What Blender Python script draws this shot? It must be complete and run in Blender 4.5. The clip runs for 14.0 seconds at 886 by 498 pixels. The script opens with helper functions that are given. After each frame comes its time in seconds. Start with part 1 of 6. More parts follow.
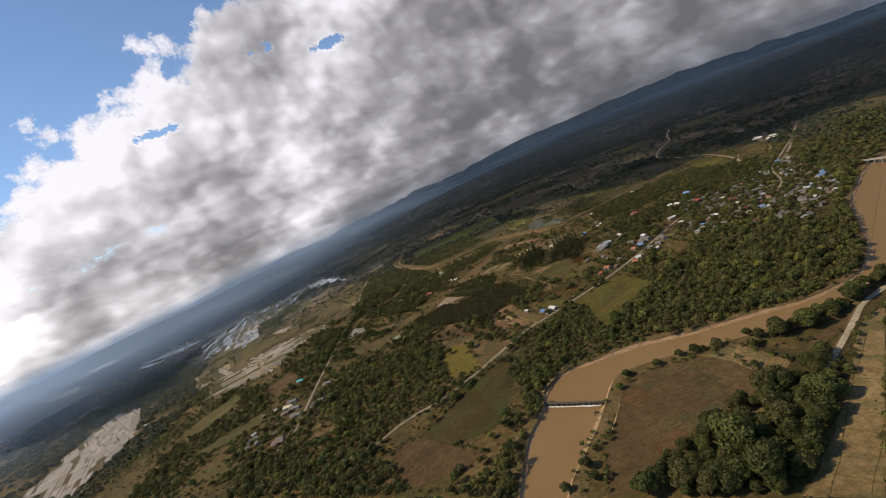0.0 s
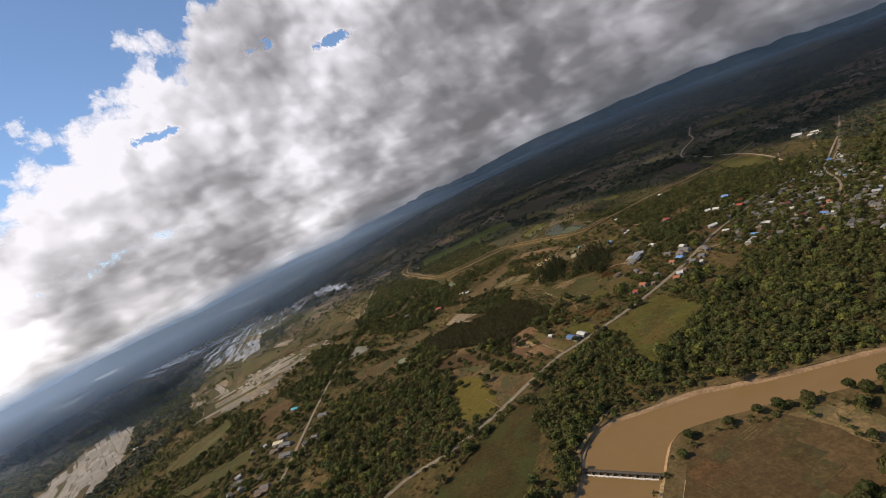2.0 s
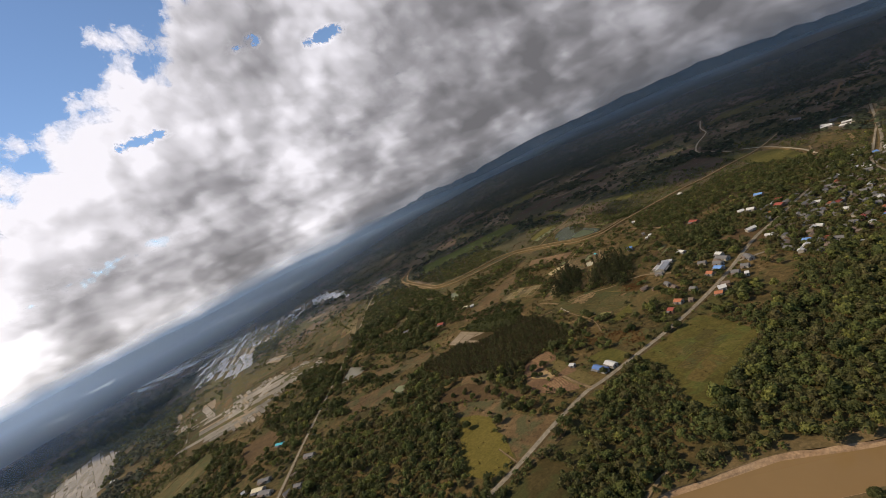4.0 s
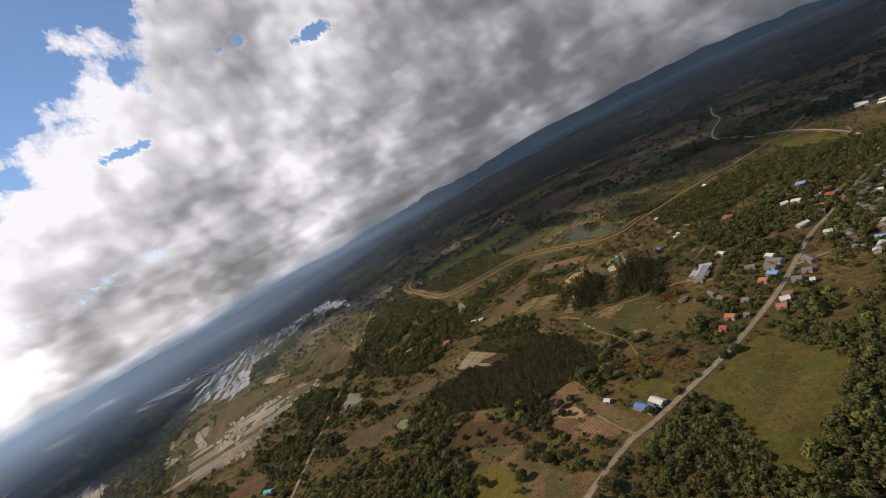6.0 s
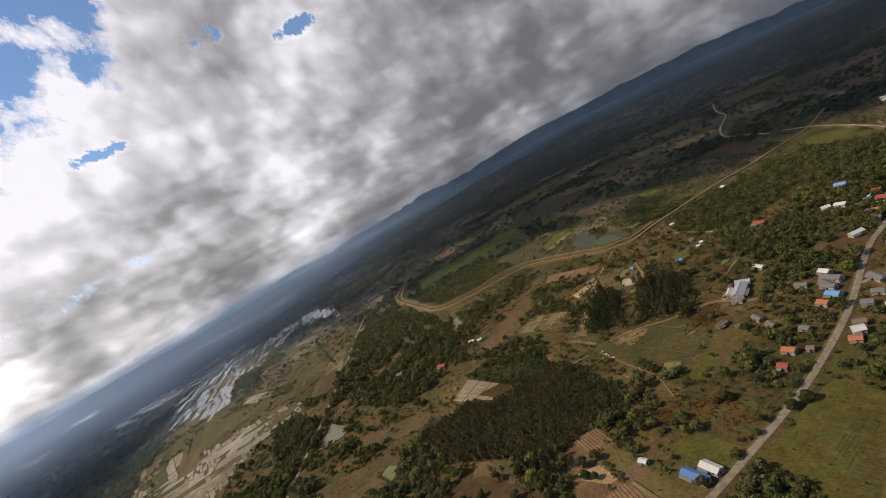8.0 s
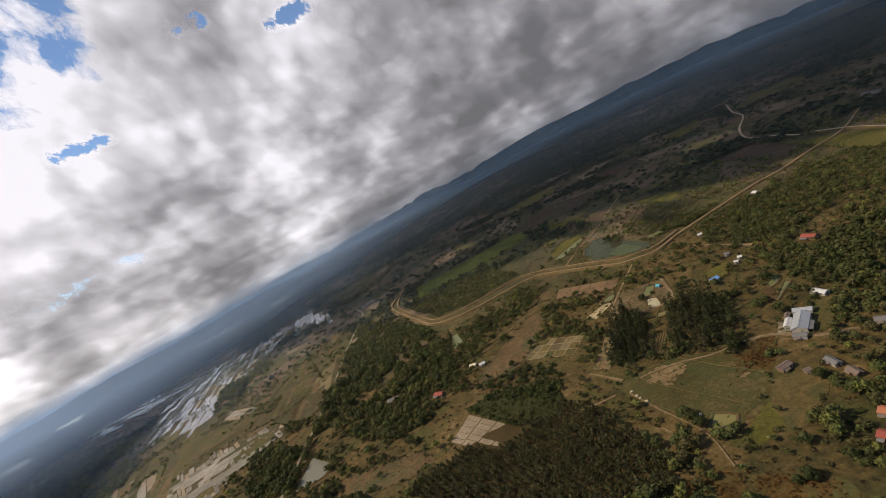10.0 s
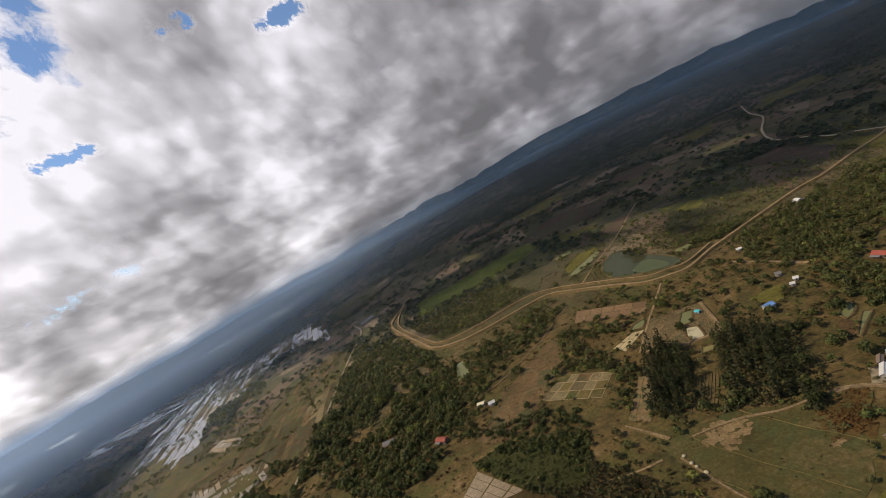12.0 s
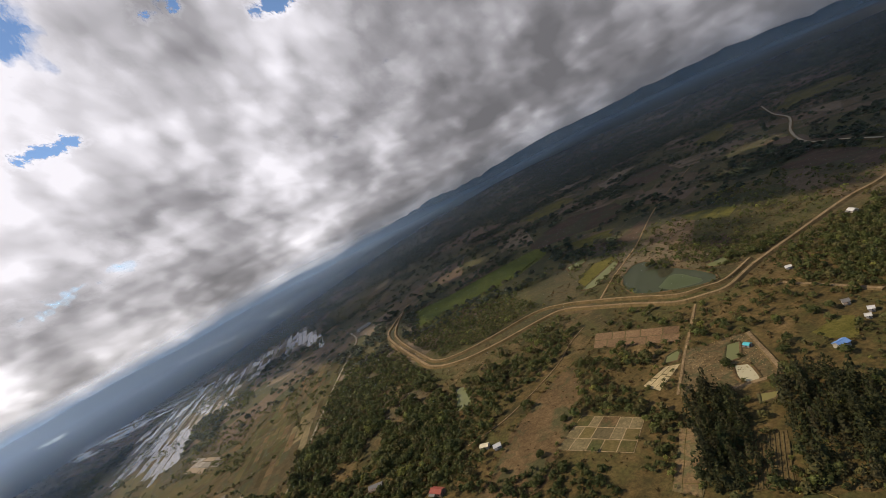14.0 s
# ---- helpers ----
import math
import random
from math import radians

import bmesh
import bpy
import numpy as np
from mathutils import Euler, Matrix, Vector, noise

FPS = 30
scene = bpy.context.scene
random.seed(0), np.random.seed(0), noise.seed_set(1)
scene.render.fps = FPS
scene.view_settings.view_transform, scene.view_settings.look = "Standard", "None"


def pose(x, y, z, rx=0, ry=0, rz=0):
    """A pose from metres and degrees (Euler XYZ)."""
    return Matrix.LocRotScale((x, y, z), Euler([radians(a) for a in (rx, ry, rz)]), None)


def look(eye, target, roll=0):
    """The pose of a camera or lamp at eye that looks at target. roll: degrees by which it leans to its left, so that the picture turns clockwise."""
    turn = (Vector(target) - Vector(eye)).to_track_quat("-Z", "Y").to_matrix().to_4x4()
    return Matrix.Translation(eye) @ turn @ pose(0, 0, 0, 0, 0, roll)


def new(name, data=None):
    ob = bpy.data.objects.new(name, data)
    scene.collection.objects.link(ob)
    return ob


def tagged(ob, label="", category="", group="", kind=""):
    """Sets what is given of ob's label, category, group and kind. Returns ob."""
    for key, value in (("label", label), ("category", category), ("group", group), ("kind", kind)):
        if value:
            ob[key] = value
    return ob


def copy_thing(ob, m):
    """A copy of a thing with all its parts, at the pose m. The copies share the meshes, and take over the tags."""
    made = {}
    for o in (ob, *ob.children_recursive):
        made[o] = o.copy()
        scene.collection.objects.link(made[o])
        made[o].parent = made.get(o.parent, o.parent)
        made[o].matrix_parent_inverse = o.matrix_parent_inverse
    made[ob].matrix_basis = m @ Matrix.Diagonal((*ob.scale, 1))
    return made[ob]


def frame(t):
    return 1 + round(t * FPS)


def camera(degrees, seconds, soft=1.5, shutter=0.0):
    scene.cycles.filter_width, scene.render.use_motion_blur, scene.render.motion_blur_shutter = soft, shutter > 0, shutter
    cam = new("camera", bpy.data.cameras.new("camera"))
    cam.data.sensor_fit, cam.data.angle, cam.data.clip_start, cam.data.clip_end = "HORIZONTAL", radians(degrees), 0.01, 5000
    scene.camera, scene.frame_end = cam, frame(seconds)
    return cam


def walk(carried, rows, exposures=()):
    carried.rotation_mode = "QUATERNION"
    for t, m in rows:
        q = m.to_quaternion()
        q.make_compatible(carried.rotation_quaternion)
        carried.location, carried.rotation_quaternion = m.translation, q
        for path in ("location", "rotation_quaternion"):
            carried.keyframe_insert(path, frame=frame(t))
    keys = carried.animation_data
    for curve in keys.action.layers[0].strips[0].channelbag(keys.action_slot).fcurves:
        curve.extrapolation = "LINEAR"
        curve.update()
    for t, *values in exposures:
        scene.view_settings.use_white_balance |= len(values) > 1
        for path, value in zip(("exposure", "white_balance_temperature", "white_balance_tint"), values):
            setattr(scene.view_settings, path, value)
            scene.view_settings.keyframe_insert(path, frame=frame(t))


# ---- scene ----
EXPOSURE, SUN_POWER, CLOUD_EDGE = 0.0, 4.5, 0.44
CLOUD_SEED = 2.0
# opacity of the imitated haze sheet, and its gain towards the sun
HAZE, HAZE_SUNWARD = 0.33, 2.5
# thin places in the cloud layer: place, reach, depth
CLOUD_GAPS = ((-815, 1576, 646, 110, 1.25), (-365, 1350, 668, 65, 1.0), (-190, 1508, 660, 70, 1.05), (-2300, 2500, 330, 500, 0.40))
import collections
import itertools

# ---- camera ----
cam = camera(85.0, 14.0, soft=0.75)
# seconds, yaw, pitch and roll of the camera in degrees
TURNS = [
    (0.0, 4.50, -8.89, -23.6), (0.5, 4.12, -8.51, -24.1), (1.0, 4.47, -8.43, -24.6), (1.5, 5.16, -8.31, -24.4),
    (2.0, 5.60, -8.25, -24.0), (2.5, 5.74, -8.25, -23.9), (3.0, 5.65, -8.22, -23.9), (5.5, 6.38, -8.02, -27.3),
    (6.0, 6.35, -8.02, -27.4), (6.5, 6.23, -8.11, -27.2), (7.0, 6.03, -8.16, -27.3), (7.5, 5.68, -8.08, -27.5),
    (8.0, 5.74, -8.22, -27.8), (10.5, 5.83, -8.25, -27.0), (11.0, 6.00, -7.88, -27.2), (11.5, 5.93, -7.58, -27.1),
    (12.0, 5.87, -7.38, -27.6), (12.5, 5.76, -7.30, -27.7), (13.0, 5.70, -7.30, -27.3), (13.5, 6.16, -7.50, -26.6),
    (14.0, 6.37, -7.36, -26.7),
]


def eye_at(t):
    """The aircraft's place: nearly level flight along +y."""
    return Vector((((0.00536 * t - 0.0945) * t + 0.3253) * t - 0.2565, ((0.00245 * t - 0.2225) * t + 38.324) * t - 0.31,
                   ((0.00245 * t - 0.0711) * t + 0.8726) * t + 191.86))


def aim(t, yaw, pitch, roll):
    a, b = radians(yaw), radians(pitch)
    eye = eye_at(t)
    return look(eye, eye + Vector((-math.sin(a) * math.cos(b), math.cos(a) * math.cos(b), math.sin(b))), roll)


walk(cam, [(r[0], aim(*r)) for r in TURNS], exposures=((0.0, EXPOSURE), (14.0, EXPOSURE)))

# ---- sky, sun and clouds ----
SUN_AZ, SUN_EL = radians(-90), radians(43)
world = bpy.data.worlds.new("sky")
scene.world = world
world.use_nodes = True
wn = world.node_tree.nodes
sky = wn.new("ShaderNodeTexSky")
sky.sky_type, sky.sun_disc = "NISHITA", False
sky.sun_elevation, sky.sun_rotation = SUN_EL, SUN_AZ
sky.air_density, sky.dust_density, sky.ozone_density, sky.altitude = 1.0, 0.25, 2.5, 1600
world.node_tree.links.new(sky.outputs[0], wn["Background"].inputs[0])
wn["Background"].inputs[1].default_value = 0.142
sun = new("sun", bpy.data.lights.new("sun", "SUN"))
sun.data.energy, sun.data.angle, sun.data.color = SUN_POWER, radians(0.55), (1.0, 0.845, 0.63)
sun.matrix_world = look((math.sin(SUN_AZ) * math.cos(SUN_EL), math.cos(SUN_AZ) * math.cos(SUN_EL), math.sin(SUN_EL)), (0, 0, 0))


# ---- node helpers ----
class Graph:
    def __init__(self, name):
        self.m = bpy.data.materials.new(name)
        self.m.use_nodes = True
        self.t = self.m.node_tree
        self.bsdf = self.t.nodes["Principled BSDF"]
        self.out = self.t.nodes["Material Output"]

    def put(self, socket, value):
        if isinstance(value, bpy.types.NodeSocket):
            self.t.links.new(value, socket)
        elif value is not None:
            socket.default_value = (*value, 1) if isinstance(value, tuple) and len(value) == 3 and socket.type == "RGBA" else value

    def math(self, op, a, b=None, c=None, clamp=False):
        n = self.t.nodes.new("ShaderNodeMath")
        n.operation, n.use_clamp = op, clamp
        for s, v in zip(n.inputs, (a, b, c)):
            self.put(s, v)
        return n.outputs[0]

    def vec(self, op, a, b=None):
        n = self.t.nodes.new("ShaderNodeVectorMath")
        n.operation = op
        self.put(n.inputs[0], a)
        self.put(n.inputs[1], b)
        return n.outputs["Value"] if op in ("LENGTH", "DOT_PRODUCT") else n.outputs[0]

    def noise(self, vector, scale, detail=4.0, rough=0.55, warp=0.0):
        n = self.t.nodes.new("ShaderNodeTexNoise")
        self.put(n.inputs["Vector"], vector)
        n.inputs["Scale"].default_value, n.inputs["Detail"].default_value = scale, detail
        n.inputs["Roughness"].default_value, n.inputs["Distortion"].default_value = rough, warp
        return n.outputs["Fac"]

    def cells(self, vector, scale):
        n = self.t.nodes.new("ShaderNodeTexVoronoi")
        self.put(n.inputs["Vector"], vector)
        n.inputs["Scale"].default_value = scale
        return n.outputs["Color"]

    def ramp(self, fac, *stops):
        n = self.t.nodes.new("ShaderNodeValToRGB")
        while len(n.color_ramp.elements) < len(stops):
            n.color_ramp.elements.new(0.5)
        for e, (p, c) in zip(n.color_ramp.elements, stops):
            e.position, e.color = p, (*c, 1) if isinstance(c, tuple) else (c, c, c, 1)
        self.put(n.inputs[0], fac)
        return n.outputs[0]

    def mix(self, fac, a, b, kind="MIX"):
        n = self.t.nodes.new("ShaderNodeMix")
        n.data_type, n.blend_type = "RGBA", kind
        self.put(n.inputs[0], fac)
        self.put(n.inputs[6], a)
        self.put(n.inputs[7], b)
        return n.outputs[2]

    def place(self):
        return self.t.nodes.new("ShaderNodeNewGeometry").outputs["Position"]

    def island(self):
        return self.t.nodes.new("ShaderNodeNewGeometry").outputs["Random Per Island"]

    def thing_random(self):
        return self.t.nodes.new("ShaderNodeObjectInfo").outputs["Random"]

    def attribute(self, name):
        n = self.t.nodes.new("ShaderNodeAttribute")
        n.attribute_name = name
        return n.outputs["Fac"]

    def bump(self, height, strength, distance):
        n = self.t.nodes.new("ShaderNodeBump")
        n.inputs["Strength"].default_value, n.inputs["Distance"].default_value = strength, distance
        self.put(n.inputs["Height"], height)
        self.t.links.new(n.outputs[0], self.bsdf.inputs["Normal"])

    def finish(self, colour, rough=0.9, metal=0.0, spec=0.3):
        self.put(self.bsdf.inputs["Base Color"], colour)
        self.put(self.bsdf.inputs["Roughness"], rough)
        self.bsdf.inputs["Metallic"].default_value = metal
        self.bsdf.inputs["Specular IOR Level"].default_value = spec
        return self.m


def soil(name, dark, mid, light, coarse=40.0, fine=4.0, rough=0.95, green=None, spread=0.5):
    """A ground cover of three tones: broad patches, grain, and a tint that differs from piece to piece."""
    q = Graph(name)
    p = q.place()
    dark, mid, light = [(c[0] * 1.04, c[1] * 0.93, c[2] * 0.72) for c in (dark, mid, light)]
    n1, n2, n3 = q.noise(p, 1 / coarse, 5, 0.6, 0.6), q.noise(p, 1 / fine, 6, 0.7), q.noise(p, 0.55, 5, 0.72)
    f = q.math("ADD", q.math("MULTIPLY", n1, 0.5), q.math("MULTIPLY", n2, 0.5))
    c = q.ramp(f, (0.38, dark), (0.5, mid), (0.63, light))
    if green:
        c = q.mix(q.ramp(q.noise(p, 1 / (coarse * 0.6), 6, 0.6, 1.0), (0.48, 0.0), (0.6, 0.85)), c, green)
    c = q.mix(0.4, c, q.ramp(n3, (0.34, 0.16), (0.66, 0.86)), "OVERLAY")
    r = q.math("FRACT", q.math("ADD", q.thing_random(), q.island()))
    c = q.mix(1.0, c, q.ramp(r, (0.0, 1.0 - spread * 0.4), (1.0, 1.0)), "MULTIPLY")
    q.bump(n2, 0.6, 0.5)
    return q.finish(c, rough, spec=0.15)


def water(name, colour, rough=0.2, ripple=0.05, gloss=0.25, silty=None):
    q = Graph(name)
    p = q.place()
    c = q.mix(q.noise(p, 0.03, 4, 0.6, 0.8), colour, tuple(v * 0.8 for v in colour))
    if silty:
        c = q.mix(q.ramp(q.math("FRACT", q.math("ADD", q.thing_random(), q.island())), (0.15, 0.0), (0.95, 1.0)), c, silty)
    q.bump(q.noise(p, 1.2, 3, 0.6), ripple, 0.2)
    return q.finish(c, rough, spec=gloss)


def foliage(name, dark, mid, light):
    q = Graph(name)
    tint, leaf = q.attribute("tint"), q.island()
    c = q.ramp(tint, (0.0, dark), (0.28, tuple(0.5 * (u + v) for u, v in zip(dark, mid))), (0.42, (mid[0] * 1.08, mid[1] * 0.86, mid[2] * 1.1)), (0.58, (mid[0] * 0.92, mid[1] * 1.02, mid[2])), (1.0, light))
    c = q.mix(1.0, c, q.ramp(leaf, (0.0, 0.7), (1.0, 1.25)), "MULTIPLY")
    q.finish(c, 0.75, spec=0.2)
    thin = q.t.nodes.new("ShaderNodeBsdfTranslucent")
    q.put(thin.inputs[0], c)
    both = q.t.nodes.new("ShaderNodeMixShader")
    both.inputs[0].default_value = 0.38
    q.t.links.new(q.bsdf.outputs[0], both.inputs[1])
    q.t.links.new(thin.outputs[0], both.inputs[2])
    q.t.links.new(both.outputs[0], q.out.inputs[0])
    return q.m


def sheet_roof(name, colour, metal=0.0, rough=0.75):
    """Corrugated sheets: ribs, faded streaks and rust."""
    q = Graph(name)
    p = q.t.nodes.new("ShaderNodeTexCoord").outputs["Object"]
    streak = q.noise(q.vec("MULTIPLY", p, (2.0, 0.25, 0.25)), 1.0, 5, 0.6)
    c = q.mix(q.ramp(streak, (0.45, 0.0), (0.72, 0.6)), colour, tuple(0.55 * v + 0.05 for v in colour))
    c = q.mix(q.ramp(q.noise(p, 0.5, 6, 0.7), (0.58, 0.0), (0.74, 0.5)), c, (0.16, 0.10, 0.07))
    w = q.t.nodes.new("ShaderNodeTexWave")
    w.inputs["Scale"].default_value = 1.3
    q.put(w.inputs["Vector"], p)
    q.bump(w.outputs["Fac"], 0.4, 0.08)
    return q.finish(c, rough, metal, 0.2)


def plain(name, colour, rough=0.8, grain=0.6):
    q = Graph(name)
    p = q.place()
    c = q.mix(q.ramp(q.noise(p, grain, 5, 0.65), (0.3, 0.0), (0.75, 1.0)), colour, tuple(v * 0.62 for v in colour))
    return q.finish(c, rough, spec=0.25)




def plain_ground():
    """Scrubland: grass and bare earth near by, a patchwork of farmed plots and thickets over the wide plain."""
    q = Graph("dry_ground")
    p = q.place()
    n1, n2, n3 = q.noise(p, 1 / 75, 6, 0.62, 0.8), q.noise(p, 1 / 9, 6, 0.68), q.noise(p, 0.4, 6, 0.72)
    f = q.math("ADD", q.math("MULTIPLY", n1, 0.55), q.math("MULTIPLY", n2, 0.45))
    c = q.ramp(f, (0.37, (0.032, 0.029, 0.010)), (0.46, (0.060, 0.045, 0.015)), (0.55, (0.100, 0.066, 0.023)), (0.66, (0.170, 0.115, 0.051)))
    c = q.mix(q.ramp(q.noise(p, 1 / 45, 6, 0.65, 1.0), (0.50, 0.0), (0.62, 0.8)), c, (0.064, 0.060, 0.017))
    warp = q.vec("ADD", p, q.vec("MULTIPLY", q.t.nodes.new("ShaderNodeTexNoise").outputs["Color"], (30.0, 30.0, 0.0)))
    plots = q.t.nodes.new("ShaderNodeSeparateColor")
    q.put(plots.inputs[0], q.cells(q.vec("MULTIPLY", warp, (1.0, 0.6, 0.0)), 1 / 85))
    plot = q.ramp(plots.outputs[0], (0.0, (0.045, 0.050, 0.022)), (0.35, (0.080, 0.074, 0.032)), (0.55, (0.125, 0.090, 0.060)), (0.8, (0.115, 0.080, 0.060)), (0.97, (0.19, 0.145, 0.098)))
    plot = q.mix(q.ramp(q.noise(p, 1 / 140, 7, 0.68, 0.5), (0.47, 0.0), (0.56, 0.85)), plot, (0.036, 0.042, 0.024))
    sep = q.t.nodes.new("ShaderNodeSeparateXYZ")
    q.put(sep.inputs[0], p)
    farmed = q.math("MULTIPLY", q.ramp(q.math("DIVIDE", sep.outputs[1], 2000.0), (0.45, 0.0), (0.6, 1.0)), 0.75)
    c = q.mix(farmed, c, plot)
    c = q.mix(0.5, c, q.ramp(n3, (0.34, 0.12), (0.66, 0.86)), "OVERLAY")
    q.bump(n2, 0.7, 0.8)
    return q.finish(c, 0.95, spec=0.15)


